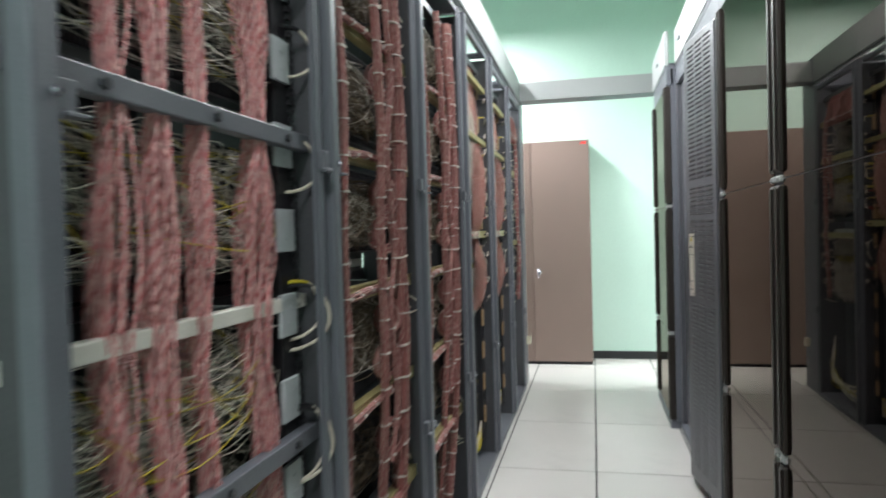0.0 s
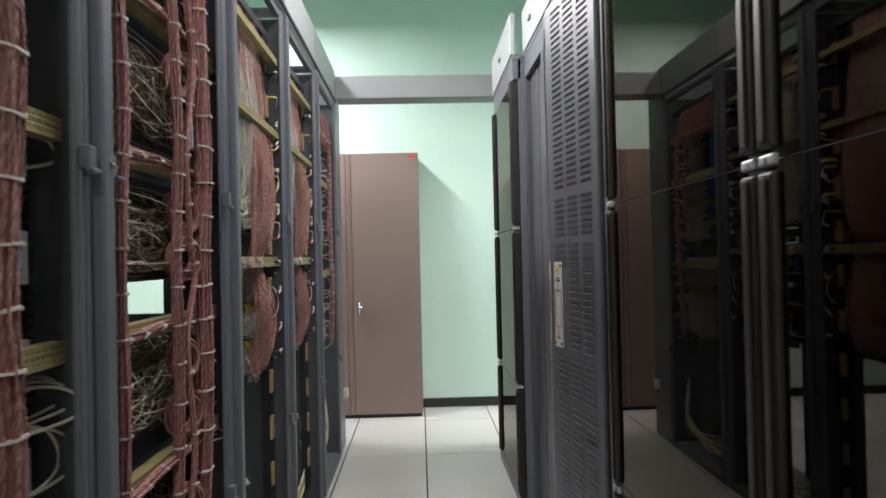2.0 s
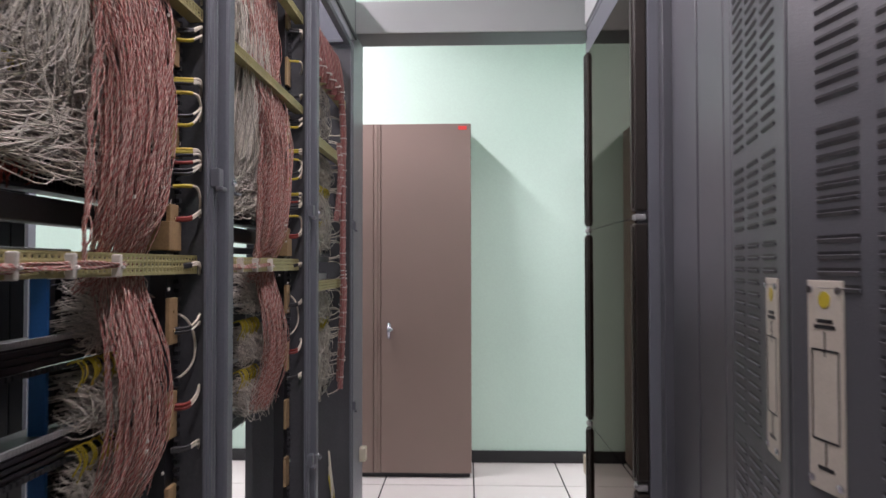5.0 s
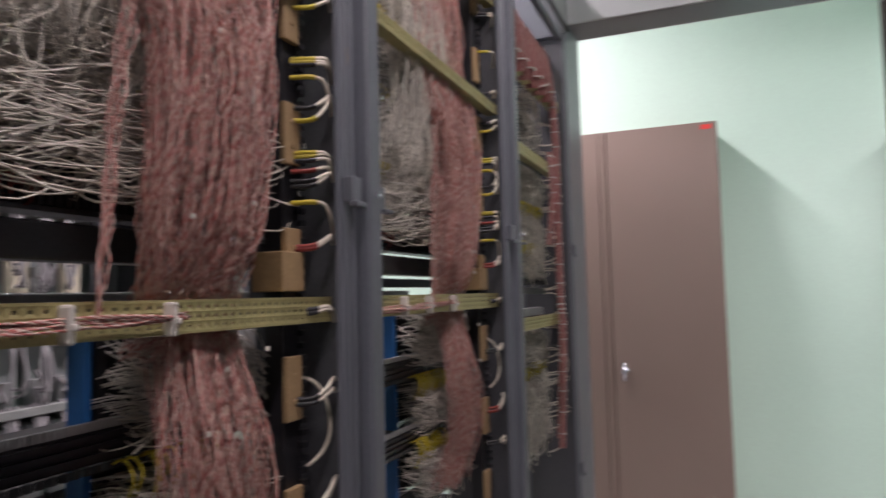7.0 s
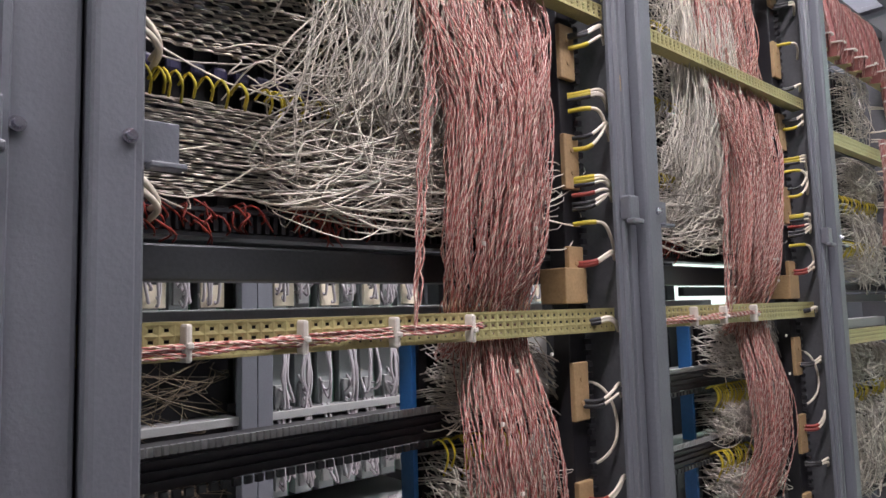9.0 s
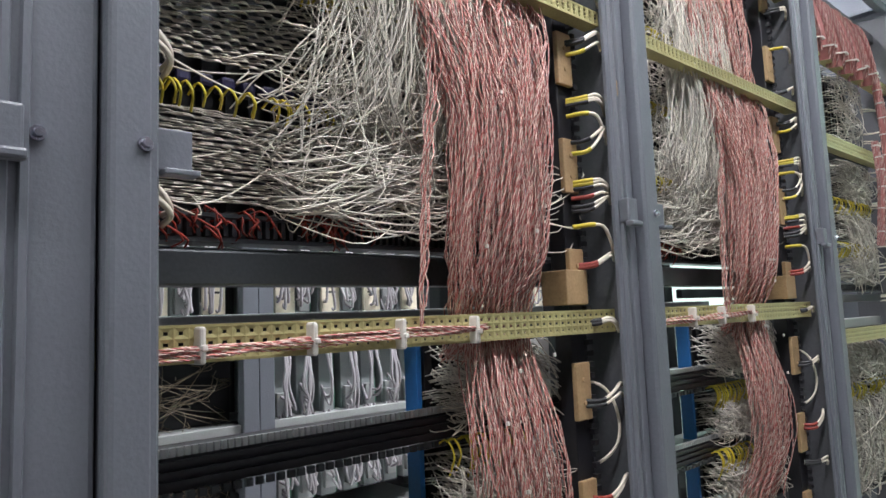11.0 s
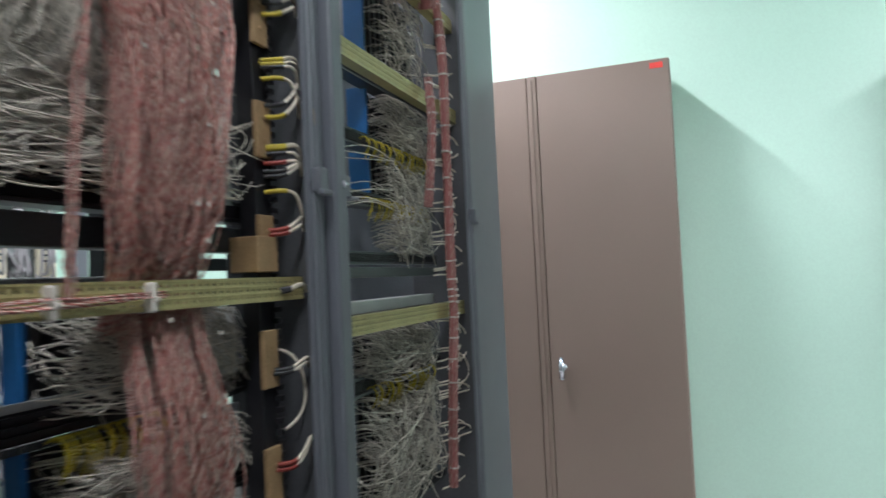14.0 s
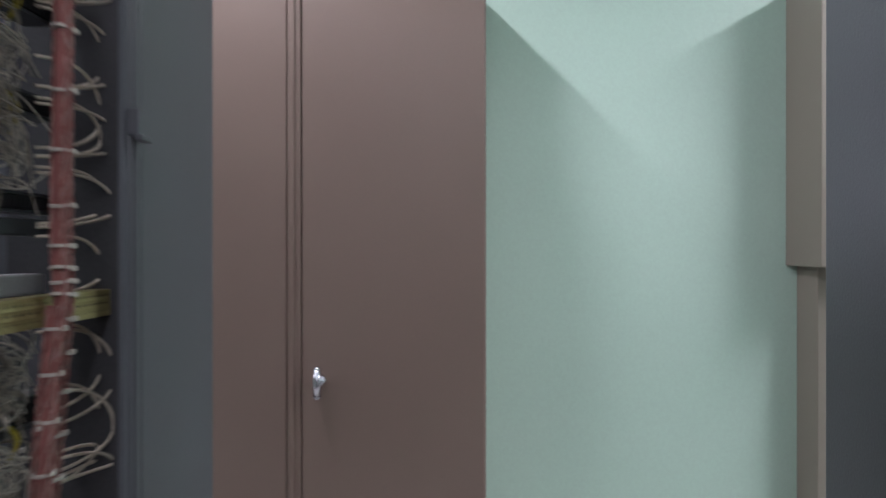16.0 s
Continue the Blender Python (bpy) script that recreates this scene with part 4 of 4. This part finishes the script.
def glass_rack(y0, y1, XR=0.585):
    r = empty("glazed_rack", (XR + XRB) / 2, (y0 + y1) / 2, 0, "dark rack behind bronze smoked glass doors", "equipment rack", "glazed racks along the aisle")
    a, b = y0 + 0.002, y1 - 0.002
    for ya, yb in ((a, a + 0.06), (b - 0.06, b)):
        box("post", XR + 0.03, XR + 0.08, ya, yb, 0.03, RACK_TOP, M_RACK, r)
        for z0, z1 in ((0.06, 0.64), (0.68, 1.52), (1.56, 2.36)):
            bm = bmesh.new()
            add_box(bm, XR - 0.012, XR + 0.03, ya + 0.004, yb - 0.004, z0, z1, 0.006)
            add_box(bm, XR - 0.018, XR - 0.012, ya + 0.02, yb - 0.02, z0 + 0.01, z1 - 0.01, 0.002)
            part("door_stile", bm, M_BRONZE, r, "dark bronze door stile")
        for z in (0.66, 1.54):
            bm = bmesh.new()
            add_box(bm, XR - 0.01, XR + 0.025, ya + 0.006, yb - 0.006, z - 0.01, z + 0.01, 0.004)
            add_box(bm, XR - 0.015, XR - 0.01, ya + 0.024, yb - 0.024, z - 0.007, z + 0.005, 0.002)
            part("hinge_clip", bm, M_ZINC, r, "dull zinc clip")
    for z0, z1 in ((0.06, 0.6585), (0.6615, 1.5385), (1.5415, 2.36)):
        bm = bmesh.new()
        add_box(bm, XR, XR + 0.006, a + 0.056, b - 0.056, z0, z1)
        part("glass_pane", bm, M_GLASS, r, "smoked bronze glass pane").visible_shadow = False
    for z in (0.66, 1.54):
        box("mid_rail", XR + 0.007, XR + 0.016, a + 0.056, b - 0.056, z - 0.005, z + 0.005, M_BLACK, r, "thin dark glazing rail", 0.001)
    box("header", XR + 0.002, XR + 0.05, a, b, 2.365, RACK_TOP, M_RACK, r)
    box("fascia", XR - 0.006, XR + 0.02, a, b, RACK_TOP + 0.022, 2.735, M_FASCIA, r, "pale grey fascia strip")
    box("fascia_handle", XR - 0.016, XR - 0.006, (a + b) / 2 - 0.03, (a + b) / 2 + 0.03, 2.6, 2.62, M_RACK, r, bevel=0.003)
    box("top_panel", XR, XRB, a, b, RACK_TOP, RACK_TOP + 0.02, M_RACK, r, bevel=0)
    box("back_panel", XRB, XRB + 0.02, a, b, 0, RACK_TOP, M_INNER, r, bevel=0)
    box("base_frame", XR - 0.008, XRB, a, b, 0, 0.05, M_RACK, r)
    box("side_panel", XR + 0.08, XRB, b - 0.02, b, 0.05, RACK_TOP, M_INNER, r, bevel=0)
    for z in (0.35, 0.75, 1.15, 1.5, 1.9):
        bm = bmesh.new()
        add_box(bm, XR + 0.12, XRB - 0.02, a + 0.07, b - 0.07, z, z + 0.3, 0.004)
        s = part("card_cage", bm, M_BLACK, r, "black card cage")
        box("cage_rail", XR + 0.11, XR + 0.12, a + 0.06, b - 0.06, z + 0.3, z + 0.32, M_RAIL, s)
    return r


for i in (0, 1, 2):
    glass_rack(RPOSTS[i], RPOSTS[i + 1])
glass_rack(RPOSTS[5], RPOSTS[6], 0.52)


def plain_shell(r, a, b):
    box("back_panel", XRB, XRB + 0.02, a, b, 0, RACK_TOP, M_INNER, r, bevel=0)
    box("top_panel", XR, XRB, a, b, RACK_TOP, RACK_TOP + 0.02, M_RACK, r, bevel=0)
    box("header", XR + 0.002, XR + 0.05, a, b, 2.365, RACK_TOP, M_RACK, r)
    box("fascia", XR - 0.006, XR + 0.02, a, b, RACK_TOP + 0.022, 2.735, M_FASCIA, r, "pale grey fascia strip")
    box("fascia_handle", XR - 0.016, XR - 0.006, (a + b) / 2 - 0.03, (a + b) / 2 + 0.03, 2.6, 2.62, M_RACK, r, bevel=0.003)
    box("base_frame", XR - 0.008, XRB, a, b, 0, 0.05, M_RACK, r)
    for ya, yb in ((a, a + 0.045), (b - 0.045, b)):
        box("post", XR, XR + 0.06, ya, yb, 0.05, 2.365, M_DOOR, r)


# rack with plain steel leaves, set back a little
a, b = RPOSTS[4] + 0.002, RPOSTS[5] - 0.002
rp = empty("steel_door_rack", 0.85, (a + b) / 2, 0, "dark grey rack closed by plain steel leaves", "equipment rack")
plain_shell(rp, a, b)
mid = a + 0.05
box("door_leaf", XR + 0.03, XR + 0.055, a + 0.047, mid + 0.22, 0.055, 2.36, M_DOOR, rp, bevel=0.003)
box("door_leaf", XR + 0.028, XR + 0.053, mid + 0.226, b - 0.047, 0.055, 2.36, M_DOOR, rp, bevel=0.003)

# rack with two louvred leaves standing ajar
a, b = RPOSTS[3] + 0.002, RPOSTS[4] - 0.002
rl = empty("louvred_rack", 0.85, (a + b) / 2, 0, "charcoal rack with two louvred steel doors ajar", "equipment rack")
plain_shell(rl, a, b)
for z in (0.4, 0.9, 1.4, 1.9):
    box("card_cage", XR + 0.12, XRB - 0.02, a + 0.06, b - 0.06, z, z + 0.35, M_BLACK, rl, "black card cage")

louvre_bm = bmesh.new()
LW = 0.046
lv = [louvre_bm.verts.new(q) for q in ((-LW, -0.0006, 0.0045), (LW, -0.0006, 0.0045), (LW, -0.0006, -0.0005), (-LW, -0.0006, -0.0005), (LW - 0.003, -0.0045, -0.0015), (-LW + 0.003, -0.0045, -0.0015), (LW, -0.0004, -0.0075), (-LW, -0.0004, -0.0075))]
# flush black face: the shade inside the louvre's opening, put into colour
slot_shade = louvre_bm.faces.new([lv[k] for k in (0, 3, 2, 1)])
slot_shade.material_index = 1
for q in ((3, 5, 4, 2), (5, 7, 6, 4), (3, 7, 5), (2, 4, 6)):
    louvre_bm.faces.new([lv[k] for k in q])
LOUVRE = bpy.data.meshes.new("louvre")
louvre_bm.to_mesh(LOUVRE)
louvre_bm.free()
LOUVRE.materials.append(M_DOOR)
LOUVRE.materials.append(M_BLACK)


def louvred_leaf(x0, y0, x1, y1, plate_side):
    """A leaf from hinge (x0, y0) to free edge (x1, y1), facing the aisle."""
    d = Vector((x1 - x0, y1 - y0, 0))
    width = d.length
    d.normalize()
    n = Vector((d.y, -d.x, 0))
    if n.x > 0:
        n = -n
    # local frame: x along the face as seen from the aisle, -y out of the face
    xa = Vector((-n.y, n.x, 0)) * -1
    base = Matrix((( xa.x, -n.x, 0, (x0 + x1) / 2), (xa.y, -n.y, 0, (y0 + y1) / 2), (0, 0, 1, 0), (0, 0, 0, 1)))
    free = 1 if Vector((x1 - x0, y1 - y0, 0)).dot(xa) > 0 else -1
    bm = bmesh.new()
    add_box(bm, -width / 2, width / 2, 0, 0.022, 0.06, 2.36, 0.006)
    bmesh.ops.transform(bm, matrix=base, verts=bm.verts)
    leaf = part("louvred_door", bm, M_DOOR, rl, "charcoal steel door with louvres")
    groups = ((1.645, 2.32), (1.465, 1.595), (1.35, 1.425), (1.045, 1.325), (0.87, 1.0), (0.15, 0.83))
    for col in (-1, 0, 1):
        for za, zb in groups:
            k = round((zb - za) / 0.0235)
            for i in range(k + 1):
                z = za + (zb - za) * i / k
                if col == free and 1.03 < z < 1.335:
                    continue
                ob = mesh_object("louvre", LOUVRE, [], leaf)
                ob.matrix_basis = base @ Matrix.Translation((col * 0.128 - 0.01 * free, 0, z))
    cx = free * (width / 2 - 0.092)
    bm = bmesh.new()
    add_box(bm, cx - 0.04, cx + 0.04, -0.004, 0.0, 1.035, 1.36, 0.0015)
    bmesh.ops.transform(bm, matrix=base, verts=bm.verts)
    plate = part("instruction_plate", bm, M_PLATE, leaf, "cream instruction plate with yellow warning mark")
    for sx in (-1, 1):
        for z in (1.05, 1.345):
            bm = bmesh.new()
            add_cyl(bm, (cx + sx * 0.032, -0.004, z), (cx + sx * 0.032, -0.007, z), 0.006, 10)
            bmesh.ops.transform(bm, matrix=base, verts=bm.verts)
            part("screw", bm, M_CHROME, plate, "bright screw")
    bm = bmesh.new()
    add_cyl(bm, (cx, -0.004, 1.33), (cx, -0.005, 1.33), 0.013, 20)
    bmesh.ops.transform(bm, matrix=base, verts=bm.verts)
    part("warning_mark", bm, M_YWIRE, plate, "round yellow warning mark")
    bm = bmesh.new()
    for xx, zz, ww, hh in ((0, 1.297, 0.018, 0.003), (0, 1.288, 0.024, 0.003), (0, 1.262, 0.0012, 0.02), (0, 1.093, 0.0012, 0.02), (0, 1.252, 0.03, 0.0015), (0, 1.113, 0.03, 0.0015), (-0.03, 1.1825, 0.0012, 0.07), (0.03, 1.1825, 0.0012, 0.07), (0, 1.07, 0.018, 0.003)):
        add_box(bm, cx + xx - ww, cx + xx + ww, -0.0048, -0.004, zz - hh, zz + hh)
    bmesh.ops.transform(bm, matrix=base, verts=bm.verts)
    part("print", bm, M_BLACK, plate, "printed dark outline and text bars")
    return leaf


louvred_leaf(0.575, 3.44, 0.5, 3.91, 1)
louvred_leaf(0.588, 4.385, 0.507, 3.93, -1)

rend = empty("rack_end_panel", XR + 0.2, 6.11, 0, "grey painted closing panel at the end of the racks", "panel")
box("panel_sheet", XR - 0.004, XRB + 0.02, RPOSTS[6] + 0.004, 6.29, 0, 2.735, M_RACK, rend, bevel=0.004)
box("socket_box", XR - 0.035, XR - 0.005, 6.2, 6.26, 0.33, 0.42, M_CREAM, rend, "cream plastic cable gland box")

# ---- cable ducts across the aisle ----
for y in (6.1,):
    d = empty("cable_duct", 0, y + 0.1, 2.6, "white cable duct bridging the racks", "cable duct")
    bm = bmesh.new()
    add_box(bm, XF + 0.008, XR - 0.008, y, y + 0.012, 2.54, 2.70, 0.003)
    part("duct_side", bm, M_FASCIA, d)
    box("duct_side", XF + 0.008, XR - 0.008, y + 0.2, y + 0.212, 2.54, 2.7, M_FASCIA, d)
    box("duct_floor", XF + 0.008, XR - 0.008, y + 0.012, y + 0.2, 2.54, 2.552, M_RACK, d, bevel=0)

# ---- lamps ----
for lx, ly, lz, turn, watts in LAMPS:
    la = empty("fluorescent_lamp", lx, ly, lz, "white twin-tube fluorescent fitting hung from the ceiling", "lamp", "fluorescent lamps")
    place = pose(lx, ly, 0, 0, 0, turn)
    bm = bmesh.new()
    add_box(bm, -0.78, 0.78, -0.09, 0.09, lz + 0.03, lz + 0.09, 0.006)
    bmesh.ops.transform(bm, matrix=place, verts=bm.verts)
    part("housing", bm, M_LAMPBODY, la)
    for s in (-1, 1):
        bm = bmesh.new()
        add_cyl(bm, (-0.73, s * 0.045, lz), (0.73, s * 0.045, lz), 0.013, 12)
        bmesh.ops.transform(bm, matrix=place, verts=bm.verts)
        part("tube", bm, M_TUBE, la, "glowing fluorescent tube")
        bm = bmesh.new()
        add_cyl(bm, (s * 0.6, 0, lz + 0.09), (s * 0.6, 0, TOP), 0.004, 8)
        bmesh.ops.transform(bm, matrix=place, verts=bm.verts)
        part("hanger", bm, M_CHROME, la)

# ---- steel cupboard at the end wall ----
cab = empty("steel_cupboard", -0.62, 7.35, 0, "brown steel cupboard standing against the green wall", "cupboard")
CX0, CX1, CY0, CY1, CZ = -1.22, -0.012, 7.175, 7.53, 2.312
box("body", CX0, CX1, CY0 + 0.02, CY1, 0.03, CZ, M_CABINET, cab, bevel=0.004)
box("plinth", CX0 + 0.01, CX1 - 0.01, CY0 + 0.035, CY1, 0.0, 0.03, M_BLACK, cab, bevel=0)
bm = bmesh.new()
add_box(bm, CX0 + 0.004, -0.65, CY0, CY0 + 0.019, 0.035, CZ - 0.004, 0.003)
part("door", bm, M_CABINET, cab)
bm = bmesh.new()
add_box(bm, -0.647, -0.604, CY0 - 0.003, CY0 + 0.019, 0.035, CZ - 0.004, 0.004)
add_box(bm, -0.636, -0.622, CY0 - 0.009, CY0 - 0.003, 0.04, CZ - 0.02, 0.003)
part("door_edge", bm, M_CABINET, cab, "folded closing strip")
bm = bmesh.new()
add_box(bm, -0.6, CX1 - 0.004, CY0, CY0 + 0.019, 0.035, CZ - 0.004, 0.004)
cdoor = part("door", bm, M_CABINET, cab)
bm = bmesh.new()
add_cyl(bm, (-0.54, CY0, 0.965), (-0.54, CY0 - 0.03, 0.965), 0.016, 20)
add_cyl(bm, (-0.546, CY0 - 0.03, 0.915), (-0.546, CY0 - 0.03, 1.0), 0.0125, 20)
for z0, z1 in ((0.915, 0.905), (1.0, 1.01)):
    add_cyl(bm, (-0.546, CY0 - 0.03, z0), (-0.546, CY0 - 0.03, z1), 0.0125, 20, 0.006)
add_cyl(bm, (-0.546, CY0 - 0.03, 0.965), (-0.52, CY0 - 0.03, 0.965), 0.009, 16, 0.007)
part("handle", bm, M_CHROME, cdoor, "chrome swivel handle", True)
box("label", -0.095, -0.04, CY0 - 0.0015, CY0, CZ - 0.045, CZ - 0.02, M_REDLABEL, cdoor, "small red label", 0)

# boxed conduit by the wall
con = empty("wall_box", 1.15, 7.45, 0, "tan wall box above a boxed conduit", "box")
box("box_body", 1.1, 1.42, 7.3, Y1 - 0.001, 1.32, 2.32, M_CABSIDE, con)
box("conduit", 1.14, 1.275, 7.4, Y1 - 0.001, 0.0, 1.32, M_CABSIDE, con)

# ---- second rack row across the back aisle ----
XS = -2.25
for i, y in enumerate((2.56, 3.46, 4.36, 5.26)):
    s = empty("module_rack", XS - 0.2, y + 0.45, 0, "grey rack of plug-in modules with grey cables", "equipment rack", "racks in the back aisle")
    yb = y + 0.898
    for a in (y, yb - 0.06):
        box("post", XS - 0.05, XS, a, a + 0.06, 0, 2.48, M_RACK, s)
    box("back_panel", XS - 0.5, XS - 0.48, y, yb, 0, 2.48, M_INNER, s, bevel=0)
    box("top_panel", XS - 0.48, XS, y, yb, 2.48, 2.5, M_RACK, s, bevel=0)
    w = Tubes()
    for z in (0.3, 0.72, 1.02, 1.42, 1.85):
        box("shelf_rail", XS - 0.4, XS - 0.02, y + 0.06, yb - 0.06, z + 0.3, z + 0.33, M_ZINC, s)
        if i < 2 and z < 1.4:
            backing = box("backplane", XS - 0.14, XS - 0.12, y + 0.06, yb - 0.06, z, z + 0.29, M_BLACK, s, "black wire-wrap backplane", 0)
            tangle(w, 60, y + 0.08, yb - 0.08, z, z + 0.28, XS - 0.1, 0.06, 1, 0.0018)
            continue
        for k in range(7):
            yy = y + 0.09 + k * 0.103
            if z == 1.42 and k % 2 == 0:
                cover = box("vent_cover", XS - 0.06, XS - 0.045, yy, yy + 0.085, z + 0.02, z + 0.27, M_CREAM, s, "cream louvred cover")
                for q in range(5):
                    # thin black bars on the closed cover paint in the shade of its openings
                    box("vent_slot_shade", XS - 0.0452, XS - 0.044, yy + 0.02, yy + 0.065, z + 0.1 + q * 0.022, z + 0.108 + q * 0.022, M_BLACK, cover, bevel=0)
            box("module", XS - 0.42, XS - 0.09, yy + 0.006, yy + 0.076, z + 0.0, z + 0.26, M_MODULE, s)
            box("circuit_board", XS - 0.4, XS - 0.1, yy + 0.082, yy + 0.086, z, z + 0.25, M_BOARD, s, "green circuit board", 0)
            box("plug", XS - 0.09, XS - 0.07, yy + 0.015, yy + 0.06, z + 0.03, z + 0.12, M_ZINC, s, "bright metal plug")
            for c in range((5, 6, 2, 5, 4, 6, 5)[k]):
                y1 = yy + R(0, 0.045)
                w.add(spline([(XS - 0.04, y1 + R(-0.02, 0.02), z + 0.34), (XS - 0.02, y1, z + 0.24), (XS - 0.015, y1 + R(-0.02, 0.02), z + 0.15), (XS - 0.03, y1 + R(-0.01, 0.03), z + R(0.02, 0.1)), (XS - 0.1, y1 + 0.01, z + R(0.05, 0.16))], 16), 0.0055, 6, 0)
    w.finish("cable_drop", [M_GREYCABLE, M_OLIVE], s, "looping grey cables")

# ---- things on the end wall of the back aisle ----
bm = bmesh.new()
rows = []
for j in range(9):
    z = 1.38 - j * 0.085
    rows.append([bm.verts.new((-3.68 + i * 0.06 + 0.004 * math.sin(j), Y1 - 0.03 - 0.012 * math.sin(i * 1.3 + j * 0.2), z - 0.01 * math.sin(i * 0.8))) for i in range(8)])
for j in range(8):
    for i in range(7):
        bm.faces.new((rows[j][i], rows[j][i + 1], rows[j + 1][i + 1], rows[j + 1][i]))
bmesh.ops.solidify(bm, geom=bm.faces[:], thickness=0.004)
tagged(part("yellow_cloth", bm, M_YELLOW, None, "", True), "yellow cloth hung on the green wall", "cloth")
ex = empty("fire_extinguisher", -3.22, Y1 - 0.09, 0.29, "red fire extinguisher hung on the green wall", "extinguisher")
bm = bmesh.new()
add_cyl(bm, (-3.22, Y1 - 0.09, 0.29), (-3.22, Y1 - 0.09, 0.63), 0.075, 24)
add_cyl(bm, (-3.22, Y1 - 0.09, 0.63), (-3.22, Y1 - 0.09, 0.7), 0.075, 24, 0.025)
part("cylinder", bm, M_EXT, ex, "red enamel cylinder", True)
box("bracket", -3.25, -3.19, Y1 - 0.03, Y1 - 0.001, 0.47, 0.57, M_BLACK, ex)
box("valve", -3.24, -3.2, Y1 - 0.13, Y1 - 0.06, 0.7, 0.75, M_BLACK, ex, "black valve and lever")
w = Tubes()
w.add(spline([(-3.2, Y1 - 0.1, 0.73), (-3.13, Y1 - 0.1, 0.79), (-3.09, Y1 - 0.1, 0.67), (-3.12, Y1 - 0.1, 0.47), (-3.13, Y1 - 0.1, 0.37)], 24), 0.011, 8)
w.finish("hose", [M_BLACK], ex, "black rubber hose", stuff=False)

# ---- floor tiles ----
TW, TL, GAP = 0.57, 1.0, 0.0045
shared = {}
for i in range(-9, 6):
    for j in range(-9, 3):
        tx0, tx1 = max(X0, i * TW) + GAP, min(X1, (i + 1) * TW) - GAP
        ty0, ty1 = max(Y0, 6.05 + j * TL) + GAP, min(Y1, 6.05 + (j + 1) * TL) - GAP
        if tx1 - tx0 < 0.03 or ty1 - ty0 < 0.03:
            continue
        key = (round(tx1 - tx0, 3), round(ty1 - ty0, 3))
        if key not in shared:
            bm = bmesh.new()
            hx, hy = (tx1 - tx0) / 2, (ty1 - ty0) / 2
            add_box(bm, -hx, hx, -hy, hy, -0.03, 0.0, 0.0015)
            shared[key] = bpy.data.meshes.new("floor_tile")
            bm.to_mesh(shared[key])
            bm.free()
            shared[key].materials.append(M_TILE)
        ob = new("floor_tile", shared[key])
        ob.parent = floor
        ob.matrix_basis = pose((tx0 + tx1) / 2, (ty0 + ty1) / 2, 0)
